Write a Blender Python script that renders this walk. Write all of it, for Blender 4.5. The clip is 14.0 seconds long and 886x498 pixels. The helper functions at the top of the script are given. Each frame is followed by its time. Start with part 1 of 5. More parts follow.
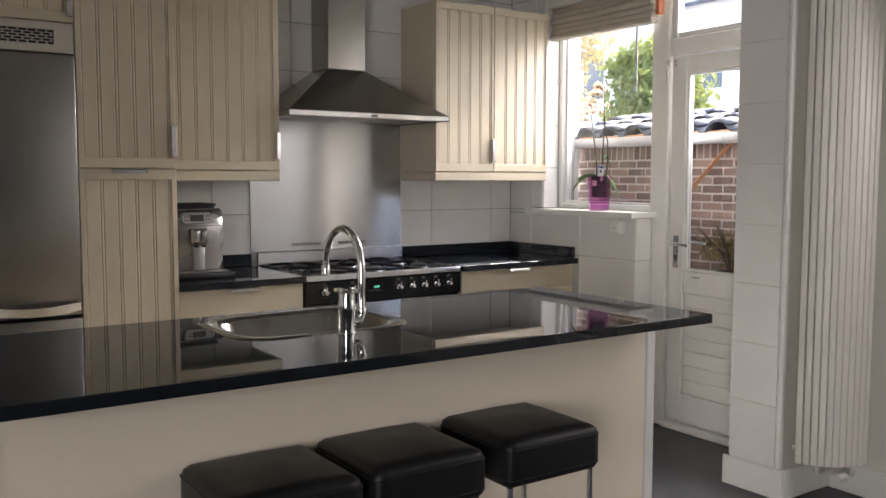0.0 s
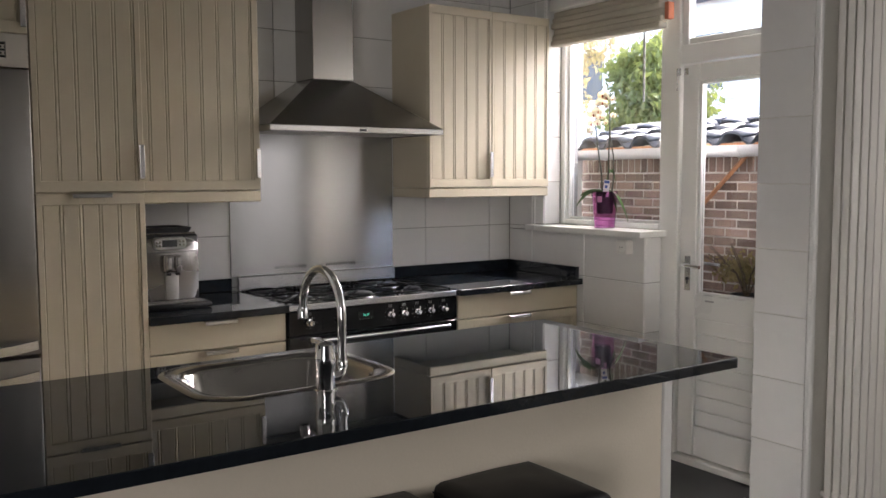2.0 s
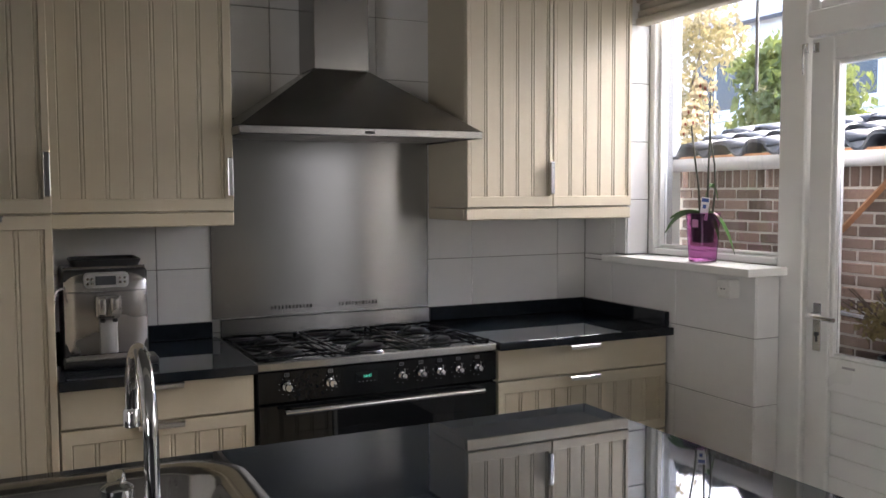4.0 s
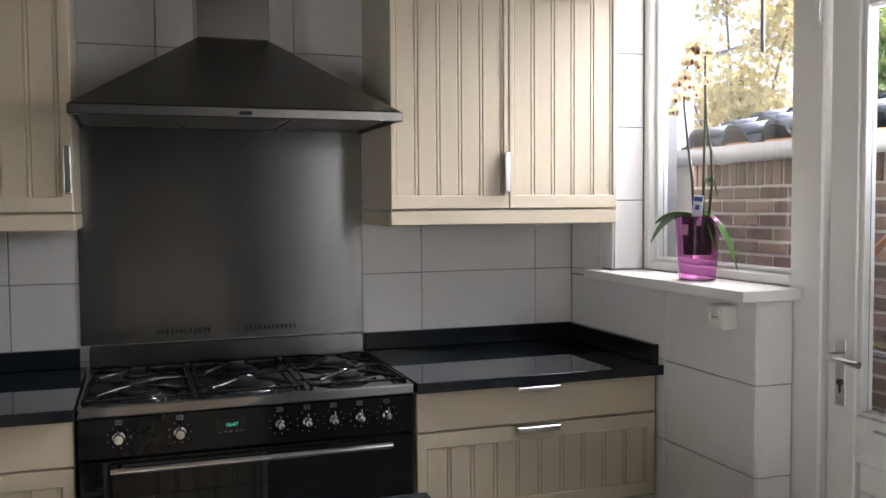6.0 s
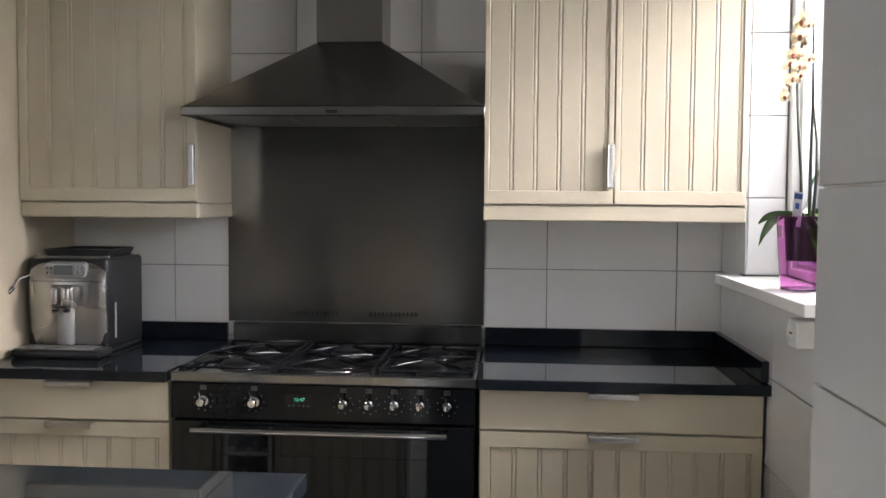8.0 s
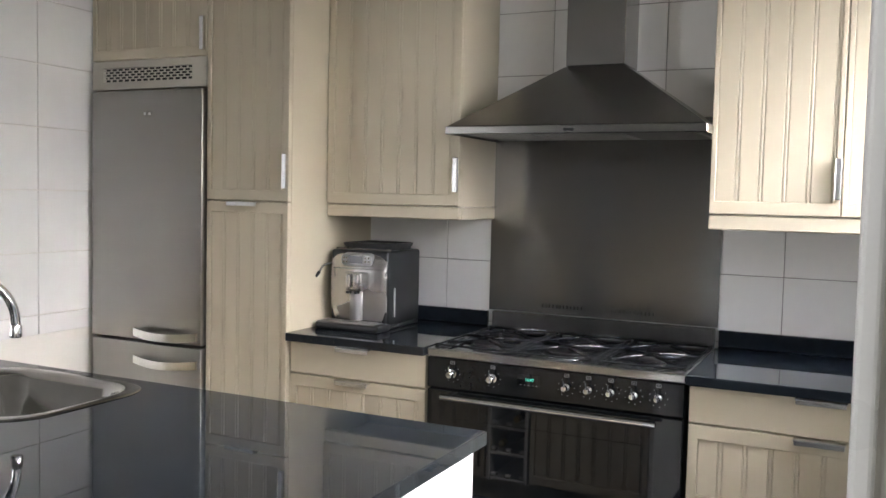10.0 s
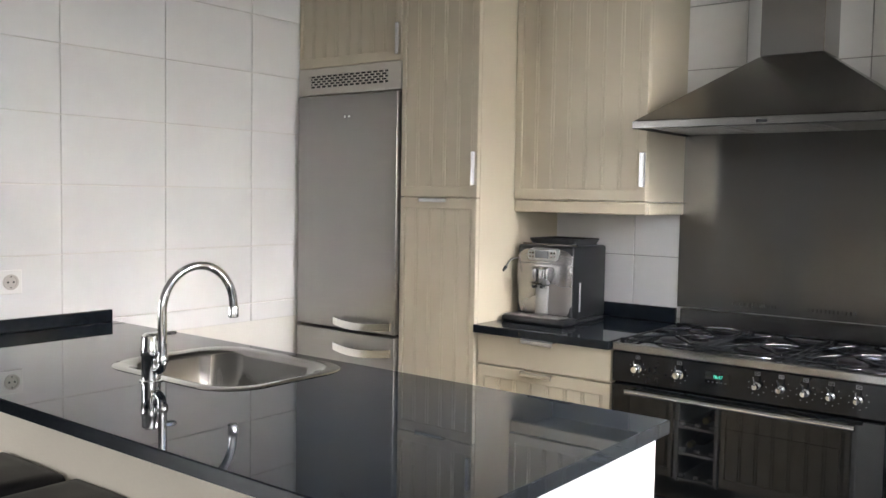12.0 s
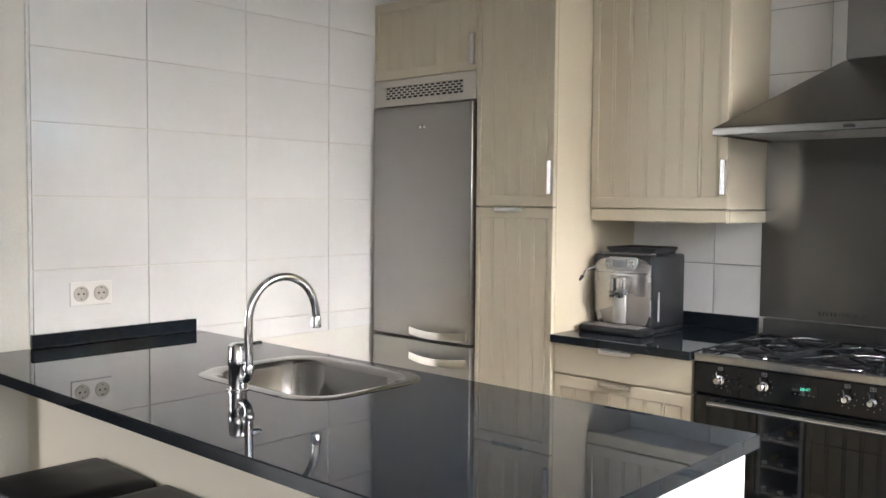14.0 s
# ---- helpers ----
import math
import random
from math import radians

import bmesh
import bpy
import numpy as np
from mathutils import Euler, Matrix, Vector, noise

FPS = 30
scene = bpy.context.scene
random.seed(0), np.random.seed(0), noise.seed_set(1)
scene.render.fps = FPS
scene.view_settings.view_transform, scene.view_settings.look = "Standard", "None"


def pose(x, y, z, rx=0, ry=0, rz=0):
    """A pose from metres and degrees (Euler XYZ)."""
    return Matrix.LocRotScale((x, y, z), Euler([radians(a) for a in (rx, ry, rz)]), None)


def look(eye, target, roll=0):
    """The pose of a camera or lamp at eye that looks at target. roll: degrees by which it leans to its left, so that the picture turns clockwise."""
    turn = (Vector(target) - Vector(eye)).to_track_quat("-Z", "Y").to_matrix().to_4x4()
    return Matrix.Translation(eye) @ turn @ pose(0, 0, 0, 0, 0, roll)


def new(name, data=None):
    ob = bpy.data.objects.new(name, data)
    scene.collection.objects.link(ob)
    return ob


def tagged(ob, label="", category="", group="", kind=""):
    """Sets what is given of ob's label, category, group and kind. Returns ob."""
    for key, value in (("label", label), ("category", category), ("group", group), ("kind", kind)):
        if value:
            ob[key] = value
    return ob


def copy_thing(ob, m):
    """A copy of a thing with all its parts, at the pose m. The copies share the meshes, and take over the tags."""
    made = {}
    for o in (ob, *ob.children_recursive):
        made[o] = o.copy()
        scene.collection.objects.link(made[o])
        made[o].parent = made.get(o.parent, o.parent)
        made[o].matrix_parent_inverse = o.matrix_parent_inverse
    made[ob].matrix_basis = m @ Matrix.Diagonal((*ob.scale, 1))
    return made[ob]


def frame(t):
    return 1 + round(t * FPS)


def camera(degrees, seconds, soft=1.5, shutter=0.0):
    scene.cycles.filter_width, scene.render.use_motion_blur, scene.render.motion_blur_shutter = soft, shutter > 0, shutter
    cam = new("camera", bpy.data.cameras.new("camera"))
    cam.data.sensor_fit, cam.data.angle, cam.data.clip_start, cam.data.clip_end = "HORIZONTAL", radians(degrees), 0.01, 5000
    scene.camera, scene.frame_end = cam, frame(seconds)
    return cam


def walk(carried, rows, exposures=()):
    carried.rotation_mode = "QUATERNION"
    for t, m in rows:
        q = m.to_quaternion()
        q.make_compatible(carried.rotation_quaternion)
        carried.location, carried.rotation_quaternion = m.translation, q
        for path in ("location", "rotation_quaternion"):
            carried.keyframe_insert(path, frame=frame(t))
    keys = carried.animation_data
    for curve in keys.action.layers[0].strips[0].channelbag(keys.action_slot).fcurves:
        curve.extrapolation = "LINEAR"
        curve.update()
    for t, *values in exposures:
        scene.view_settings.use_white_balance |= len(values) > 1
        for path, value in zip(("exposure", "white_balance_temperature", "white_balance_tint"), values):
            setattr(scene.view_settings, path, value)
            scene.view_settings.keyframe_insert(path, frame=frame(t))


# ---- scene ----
cam = camera(53.1, 14.0)
PATH = [
    (0, (1.124, 0.541, 1.323), (2.252, 2.185, 1.161), 0.1),
    (0.5, (1.141, 0.557, 1.339), (2.27, 2.199, 1.177), -0.0),
    (1, (1.167, 0.583, 1.364), (2.297, 2.225, 1.2), -0.0),
    (1.5, (1.223, 0.67, 1.391), (2.357, 2.309, 1.225), -0.0),
    (2, (1.322, 0.8, 1.412), (2.453, 2.441, 1.248), -0.2),
    (2.5, (1.478, 0.956, 1.441), (2.579, 2.618, 1.277), -0.2),
    (3, (1.71, 1.101, 1.443), (2.72, 2.82, 1.291), -0.3),
    (3.2, (1.808, 1.166, 1.442), (2.775, 2.911, 1.292), -0.3),
    (5.5, (2.89, 1.862, 1.356), (3.658, 3.706, 1.255), -0.3),
    (6, (3.062, 1.882, 1.369), (3.713, 3.771, 1.268), -0.4),
    (6.5, (3.251, 1.863, 1.373), (3.719, 3.805, 1.278), -0.1),
    (7, (3.468, 1.84, 1.356), (3.732, 3.82, 1.263), 0.0),
    (7.2, (3.562, 1.842, 1.347), (3.745, 3.831, 1.251), -0.0),
    (9.3, (4.216, 1.597, 1.376), (3.543, 3.477, 1.26), 1.2),
    (9.5, (4.24, 1.571, 1.38), (3.502, 3.426, 1.265), 1.2),
    (10, (4.282, 1.52, 1.394), (3.415, 3.318, 1.273), 1.3),
    (10.5, (4.319, 1.502, 1.38), (3.345, 3.245, 1.262), 1.3),
    (11, (4.336, 1.49, 1.378), (3.268, 3.176, 1.256), 1.1),
    (11.5, (4.336, 1.475, 1.37), (3.181, 3.103, 1.249), 1.0),
    (12, (4.327, 1.466, 1.362), (3.1, 3.042, 1.242), 1.0),
    (12.5, (4.32, 1.459, 1.353), (3.041, 2.992, 1.237), 0.9),
    (13, (4.313, 1.446, 1.35), (3.0, 2.951, 1.238), 0.8),
    (13.5, (4.303, 1.44, 1.355), (2.97, 2.927, 1.249), 0.6),
    (14, (4.302, 1.44, 1.37), (2.959, 2.919, 1.265), 0.5),
]
walk(cam, [(t, look(eye, target, roll)) for t, eye, target, roll in PATH],
     [(0.0, 4.43, 6450, 16), (1.5, 4.35, 6450, 16), (3.0, 3.92, 6350, 16), (5.5, 4.18, 6150, 15), (7.0, 4.17, 6150, 14), (9.5, 4.9, 6100, 13), (11.0, 5.1, 6050, 12), (12.5, 5.15, 6100, 12), (14.0, 5.2, 6150, 12)])

# ---- light ----
world = bpy.data.worlds.new("sky")
world.use_nodes = True
scene.world = world
wn = world.node_tree
sky = wn.nodes.new("ShaderNodeTexSky")
sky.sky_type, sky.sun_disc = "NISHITA", False
sky.sun_elevation, sky.sun_rotation = radians(39), radians(79)
sky.air_density, sky.dust_density, sky.ozone_density = 1.0, 4.0, 1.0
wn.nodes["Background"].inputs["Strength"].default_value = 0.10
wn.links.new(sky.outputs["Color"], wn.nodes["Background"].inputs["Color"])

sun = new("sun", bpy.data.lights.new("sun", "SUN"))
sun.data.energy, sun.data.angle, sun.data.color = 0.8, radians(60), (1.0, 0.97, 0.93)
sun.matrix_world = look((8.0, 1.5, 6.5), (0, 0, 0))


def window_light(name, eye, target, sx, sy, watts, colour, spread=180):
    lamp = new(name, bpy.data.lights.new(name, "AREA"))
    lamp.data.shape, lamp.data.size, lamp.data.size_y = "RECTANGLE", sx, sy
    lamp.data.energy, lamp.data.color = watts, colour
    lamp.data.spread = radians(spread)
    lamp.matrix_world = look(eye, target)
    return lamp


# daylight of the living room's garden windows, beside the walk
window_light("daylight_living_window", (4.80, 1.3, 1.35), (3.0, 1.3, 0.45), 1.85, 1.8, 1.15, (1.0, 0.965, 0.91))
# added fill lamp from the left, brightens bar front, wall end and radiator
window_light("fill_far_lamp", (-1.57, -1.2, 1.35), (1.0, -0.2, 0.95), 1.9, 1.7, 4.2, (1.0, 0.965, 0.91), 150)

# ---- materials ----


def tree(name):
    m = bpy.data.materials.new(name)
    m.use_nodes = True
    return m, m.node_tree, m.node_tree.nodes["Principled BSDF"]


def add(nt, kind, **inputs):
    n = nt.nodes.new(kind)
    for k, v in inputs.items():
        n.inputs[k].default_value = v
    return n


def coords(nt, scale=(1, 1, 1)):
    tc = nt.nodes.new("ShaderNodeTexCoord")
    mp = add(nt, "ShaderNodeMapping", Scale=scale)
    nt.links.new(tc.outputs["Object"], mp.inputs["Vector"])
    return mp.outputs["Vector"]


def surface(name, colour, rough=0.5, metal=0.0, vary=0.06, grain=60.0, bump=0.05, stretch=(1, 1, 1), rough_vary=0.08,
            patch=2.5, spec=0.5, coat=0.0, island=False, depth=0.002):
    """Colour with fine grain and broad patches, uneven gloss and a fine relief."""
    m, nt, b = tree(name)
    v = coords(nt, stretch)
    fine = add(nt, "ShaderNodeTexNoise", Scale=grain, Detail=4.0, Roughness=0.6)
    broad = add(nt, "ShaderNodeTexNoise", Scale=patch, Detail=3.0, Roughness=0.5)
    nt.links.new(v, fine.inputs["Vector"])
    nt.links.new(v, broad.inputs["Vector"])
    mix = add(nt, "ShaderNodeMix")
    mix.data_type = "FLOAT"
    mix.inputs[0].default_value = 0.55
    nt.links.new(fine.outputs["Fac"], mix.inputs[2])
    nt.links.new(broad.outputs["Fac"], mix.inputs[3])
    ramp = add(nt, "ShaderNodeMapRange")
    ramp.inputs["From Min"].default_value, ramp.inputs["From Max"].default_value = 0.3, 0.7
    ramp.inputs["To Min"].default_value, ramp.inputs["To Max"].default_value = 1 - vary, 1 + vary
    nt.links.new(mix.outputs[0], ramp.inputs["Value"])
    val = ramp.outputs["Result"]
    if island:
        info = nt.nodes.new("ShaderNodeObjectInfo")
        r2 = add(nt, "ShaderNodeMapRange")
        r2.inputs["To Min"].default_value, r2.inputs["To Max"].default_value = 1 - island, 1 + island
        nt.links.new(info.outputs["Random"], r2.inputs["Value"])
        mul = nt.nodes.new("ShaderNodeMath")
        mul.operation = "MULTIPLY"
        nt.links.new(val, mul.inputs[0])
        nt.links.new(r2.outputs["Result"], mul.inputs[1])
        val = mul.outputs[0]
    tint = nt.nodes.new("ShaderNodeVectorMath")
    tint.operation = "SCALE"
    tint.inputs[0].default_value = colour
    nt.links.new(val, tint.inputs["Scale"])
    nt.links.new(tint.outputs[0], b.inputs["Base Color"])
    rr = add(nt, "ShaderNodeMapRange")
    rr.inputs["To Min"].default_value, rr.inputs["To Max"].default_value = max(0.01, rough - rough_vary), min(1, rough + rough_vary)
    nt.links.new(broad.outputs["Fac"], rr.inputs["Value"])
    nt.links.new(rr.outputs["Result"], b.inputs["Roughness"])
    b.inputs["Metallic"].default_value = metal
    b.inputs["Specular IOR Level"].default_value = spec
    b.inputs["Coat Weight"].default_value = coat
    if bump:
        bp = add(nt, "ShaderNodeBump", Strength=bump, Distance=depth)
        nt.links.new(fine.outputs["Fac"], bp.inputs["Height"])
        nt.links.new(bp.outputs["Normal"], b.inputs["Normal"])
    return m


def brushed(m, amount=0.99):
    """Reflections drawn out upright, as by a level grinding grain."""
    nt = m.node_tree
    up = add(nt, "ShaderNodeCombineXYZ", Z=1.0)
    b = next(n for n in nt.nodes if n.type == "BSDF_PRINCIPLED")
    b.inputs["Anisotropic"].default_value = amount
    nt.links.new(up.outputs[0], b.inputs["Tangent"])


def leafy(m, amount=0.5):
    """Lets light glow through thin leaves."""
    nt = m.node_tree
    b = next(n for n in nt.nodes if n.type == "BSDF_PRINCIPLED")
    out = next(n for n in nt.nodes if n.type == "OUTPUT_MATERIAL")
    thin, mix = nt.nodes.new("ShaderNodeBsdfTranslucent"), nt.nodes.new("ShaderNodeMixShader")
    mix.inputs[0].default_value = amount
    nt.links.new(b.inputs["Base Color"].links[0].from_socket, thin.inputs["Color"])
    nt.links.new(b.outputs[0], mix.inputs[1])
    nt.links.new(thin.outputs[0], mix.inputs[2])
    nt.links.new(mix.outputs[0], out.inputs["Surface"])


def glass(name, colour=(1, 1, 1), rough=0.0, ior=1.45):
    m, nt, b = tree(name)
    b.inputs["Base Color"].default_value = (*colour, 1)
    b.inputs["Roughness"].default_value = rough
    b.inputs["IOR"].default_value = ior
    b.inputs["Transmission Weight"].default_value = 1.0
    return m


def glow(name, colour, strength):
    m, nt, b = tree(name)
    b.inputs["Base Color"].default_value = (*colour, 1)
    b.inputs["Emission Color"].default_value = (*colour, 1)
    b.inputs["Emission Strength"].default_value = strength
    return m


VENTGREY = surface("pale_grey_plastic", (0.52, 0.49, 0.43), 0.45, vary=0.02, grain=200, bump=0.02)
CREAM = surface("cream_paint", (0.55, 0.49, 0.368), 0.42, vary=0.03, grain=300, bump=0.04, patch=1.5, rough_vary=0.05)
WHITE = surface("white_gloss_paint", (0.78, 0.78, 0.75), 0.30, vary=0.03, grain=180, bump=0.03, patch=2)
TILE = surface("white_glazed_tile", (0.76, 0.755, 0.735), 0.16, vary=0.02, grain=30, bump=0.05, patch=4, island=0.015, rough_vary=0.05)
GROUT = surface("grey_grout", (0.30, 0.29, 0.275), 0.9, vary=0.1, grain=200, bump=0.2)
PLASTER = surface("white_wall_plaster", (0.72, 0.70, 0.64), 0.85, vary=0.03, grain=90, bump=0.25, depth=0.004, patch=1.2)
LIVING = surface("taupe_living_room_paint", (0.205, 0.20, 0.195), 0.85, vary=0.05, grain=90, bump=0.2, patch=1.2)
BARWALL = surface("cream_wall_plaster", (0.80, 0.73, 0.60), 0.7, vary=0.03, grain=130, bump=0.35, depth=0.003, patch=1.5)
# unseen ceiling, its colour darkened so less light bounces onto the upper units
CEIL = surface("dimmed_ceiling", (0.34, 0.33, 0.31), 0.9, vary=0.02, grain=150, bump=0.1)
FLOOR = surface("anthracite_floor", (0.035, 0.037, 0.042), 0.42, vary=0.2, grain=40, bump=0.08, patch=3)
GRANITE = surface("polished_black_granite", (0.011, 0.014, 0.018), 0.022, vary=0.25, grain=500, bump=0.0, patch=30, rough_vary=0.008, spec=0.4)
STEEL = surface("brushed_steel", (0.45, 0.455, 0.465), 0.23, 1.0, vary=0.06, grain=9, bump=0.04, stretch=(0.25, 0.25, 420), rough_vary=0.04, depth=0.0010, patch=0.5)
brushed(STEEL)
FRIDGESTEEL = surface("fridge_steel", (0.34, 0.33, 0.315), 0.30, 1.0, vary=0.04, grain=9, bump=0.2, stretch=(0.25, 0.25, 420), rough_vary=0.04, depth=0.001)
HOODSTEEL = surface("hood_steel", (0.36, 0.35, 0.335), 0.24, 1.0, vary=0.05, grain=9, bump=0.12, stretch=(0.25, 420, 420), rough_vary=0.05, depth=0.001)
ALU = surface("brushed_aluminium", (0.78, 0.78, 0.78), 0.25, 1.0, vary=0.04, grain=200, bump=0.04, rough_vary=0.05)
CHROME = surface("chrome", (0.80, 0.81, 0.82), 0.05, 1.0, vary=0.02, grain=40, bump=0.0, rough_vary=0.03)
SINKSTEEL = surface("sink_steel", (0.46, 0.45, 0.43), 0.16, 1.0, vary=0.08, grain=120, bump=0.06, rough_vary=0.08)
LEATHER = surface("black_leather", (0.009, 0.009, 0.011), 0.42, spec=0.35, vary=0.25, grain=350, bump=0.35, depth=0.0012, patch=8)
ENAMEL = surface("black_enamel", (0.006, 0.007, 0.008), 0.12, vary=0.2, grain=60, bump=0.0, rough_vary=0.05, spec=0.28)
OVENGLASS = surface("black_oven_glass", (0.006, 0.007, 0.008), 0.035, vary=0.1, grain=20, bump=0.0, rough_vary=0.02, spec=0.4)
IRON = surface("cast_iron", (0.008, 0.008, 0.009), 0.38, vary=0.3, grain=300, bump=0.3, spec=0.3)
RUBBER = surface("dark_plastic", (0.014, 0.015, 0.016), 0.36, vary=0.1, grain=100, bump=0.05)
GREYPLASTIC = surface("grey_plastic", (0.33, 0.33, 0.325), 0.35, vary=0.05, grain=100, bump=0.03)
SILVER = surface("silver_plastic", (0.38, 0.37, 0.365), 0.27, 0.85, vary=0.05, grain=250, bump=0.04)
WHITEPLASTIC = surface("white_plastic", (0.78, 0.77, 0.73), 0.35, vary=0.03, grain=100, bump=0.02)
RADIATOR = surface("radiator_enamel", (0.74, 0.72, 0.66), 0.36, vary=0.03, grain=150, bump=0.03)
PANE = glass("window_glass")
PURPLE = glass("purple_plastic", (0.88, 0.50, 0.82), 0.06, 1.3)
LEAF = surface("orchid_leaf", (0.055, 0.13, 0.025), 0.35, vary=0.3, grain=60, bump=0.1)
STALK = surface("orchid_stalk", (0.028, 0.030, 0.014), 0.5, vary=0.3, grain=60, bump=0.1)
PETAL = surface("orchid_petal", (0.72, 0.65, 0.51), 0.5, vary=0.12, grain=90, bump=0.1)
LIP = surface("orchid_lip", (0.36, 0.10, 0.07), 0.5, vary=0.2, grain=90, bump=0.1)
SOIL = surface("bark_soil", (0.03, 0.022, 0.016), 0.9, vary=0.5, grain=90, bump=0.6)
PAPER = surface("plant_tag", (0.75, 0.75, 0.78), 0.6, vary=0.05, grain=60, bump=0.02)
INK = surface("blue_ink", (0.05, 0.10, 0.35), 0.6, vary=0.1, grain=60, bump=0.0)
BLIND = surface("woven_blind", (0.46, 0.43, 0.36), 0.8, vary=0.15, grain=220, bump=0.4, stretch=(1, 1, 3))
CORD = surface("cord", (0.35, 0.33, 0.29), 0.8, vary=0.1, grain=300, bump=0.2)
BRICK = surface("dark_red_brick", (0.235, 0.168, 0.138), 0.9, vary=0.3, grain=90, bump=0.5, island=0.35, depth=0.004)
MORTAR = surface("pale_mortar", (0.58, 0.55, 0.50), 0.95, vary=0.15, grain=120, bump=0.4)
PANTILE = surface("glazed_black_pantile", (0.05, 0.057, 0.07), 0.46, spec=0.14, vary=0.3, grain=40, bump=0.15, island=0.25)
TERRA = surface("terracotta", (0.50, 0.17, 0.09), 0.8, vary=0.2, grain=60, bump=0.3)
ZINC = surface("grey_gutter_pvc", (0.52, 0.53, 0.54), 0.4, vary=0.06, grain=60, bump=0.05)
WOOD = surface("weathered_wood", (0.36, 0.17, 0.08), 0.7, vary=0.25, grain=40, bump=0.3, stretch=(1, 1, 0.2))
PAVE = surface("garden_paving", (0.22, 0.20, 0.18), 0.9, vary=0.25, grain=30, bump=0.4)
BARK = surface("tree_bark", (0.10, 0.075, 0.05), 0.9, vary=0.35, grain=40, bump=0.6)
FOLIAGE = surface("garden_foliage", (0.15, 0.175, 0.045), 0.55, vary=0.45, grain=3, bump=0.1, patch=1.2)
RUSSET = surface("russet_foliage", (0.32, 0.26, 0.12), 0.6, vary=0.4, grain=3, bump=0.1, patch=1.2)
for m in (FOLIAGE, RUSSET):
    leafy(m)
HOUSEWALL = surface("white_house_render", (0.84, 0.83, 0.79), 0.9, vary=0.05, grain=20, bump=0.2)
BLOCKER = surface("pale_sky_blocker", (0.50, 0.45, 0.36), 0.9, vary=0.08, grain=20, bump=0.2)
SLATE = surface("house_roof_slate", (0.18, 0.19, 0.22), 0.7, vary=0.2, grain=10, bump=0.3)
DARKPANE = surface("dark_house_window", (0.05, 0.06, 0.08), 0.08, vary=0.1, grain=10, bump=0.0)
DISPLAY = glow("green_clock_digits", (0.12, 0.9, 0.6), 0.013)
LCD = surface("grey_lcd", (0.06, 0.065, 0.07), 0.2, vary=0.1, grain=60, bump=0.0)
PRINT = surface("panel_print", (0.17, 0.17, 0.17), 0.5, vary=0.05, grain=60, bump=0.0)
BOTTLE = surface("bottle_glass", (0.02, 0.035, 0.015), 0.1, vary=0.1, grain=30, bump=0.0)

# ---- mesh helpers ----
ORIGIN = {}


def thing(name, at, label, category, group="", kind=""):
    ob = new(name)
    ob.empty_display_size = 0.1
    ob.location = at
    ORIGIN[ob.name] = Vector(at)
    return tagged(ob, label, category, group, kind)


def part(name, bm, material, parent=None, label="", smooth=None):
    me = bpy.data.meshes.new(name)
    origin = Vector((0, 0, 0))
    if parent is not None:
        origin = ORIGIN[parent.name]
        bmesh.ops.translate(bm, verts=bm.verts, vec=-origin)
    bmesh.ops.recalc_face_normals(bm, faces=bm.faces)
    if smooth is not None:
        for f in bm.faces:
            f.smooth = True
        for e in bm.edges:
            e.smooth = not (len(e.link_faces) == 2 and e.calc_face_angle(0) > radians(smooth))
    bm.to_mesh(me)
    bm.free()
    me.materials.append(material)
    ob = new(name, me)
    if parent is not None:
        ob.parent = parent
        ORIGIN[ob.name] = origin
    return tagged(ob, label)


def structure(name, bm, material, label, category):
    ob = part(name, bm, material)
    ORIGIN[ob.name] = Vector((0, 0, 0))
    return tagged(ob, label, category, kind="structure")


def box(bm, x0, y0, z0, x1, y1, z1, bevel=0.0, seg=1, m=None):
    vs = [bm.verts.new(p) for p in ((x0, y0, z0), (x1, y0, z0), (x1, y1, z0), (x0, y1, z0), (x0, y0, z1), (x1, y0, z1), (x1, y1, z1), (x0, y1, z1))]
    fs = [bm.faces.new([vs[i] for i in f]) for f in ((3, 2, 1, 0), (4, 5, 6, 7), (0, 1, 5, 4), (1, 2, 6, 5), (2, 3, 7, 6), (3, 0, 4, 7))]
    if bevel:
        r = bmesh.ops.bevel(bm, geom=list({e for f in fs for e in f.edges}), offset=bevel, segments=seg, affect="EDGES", profile=0.5)
        vs = list({v for f in r["faces"] for v in f.verts} | {v for v in vs if v.is_valid})
    if m is not None:
        bmesh.ops.transform(bm, matrix=m, verts=[v for v in vs if v.is_valid])
    return bm


def B(*boxes, bevel=0.0, seg=1):
    bm = bmesh.new()
    for b in boxes:
        box(bm, *b, bevel=bevel, seg=seg)
    return bm


def tube(bm, points, r, sides=12, caps=True, taper=None):
    """A round tube along points; taper gives a radius for each point."""
    pts = [Vector(p) for p in points]
    rings = []
    side = None
    for i, p in enumerate(pts):
        d = (pts[min(i + 1, len(pts) - 1)] - pts[max(i - 1, 0)]).normalized()
        if side is None:
            side = d.cross(Vector((0, 0, 1)) if abs(d.z) < 0.9 else Vector((1, 0, 0))).normalized()
        else:
            side = (side - d * side.dot(d)).normalized()
        up = d.cross(side)
        rad = taper[i] if taper else r
        rings.append([bm.verts.new(p + (side * math.cos(2 * math.pi * k / sides) + up * math.sin(2 * math.pi * k / sides)) * rad) for k in range(sides)])
    for a, b in zip(rings, rings[1:]):
        for k in range(sides):
            bm.faces.new((a[k], a[(k + 1) % sides], b[(k + 1) % sides], b[k]))
    if caps:
        bm.faces.new(rings[0][::-1])
        bm.faces.new(rings[-1])
    return bm


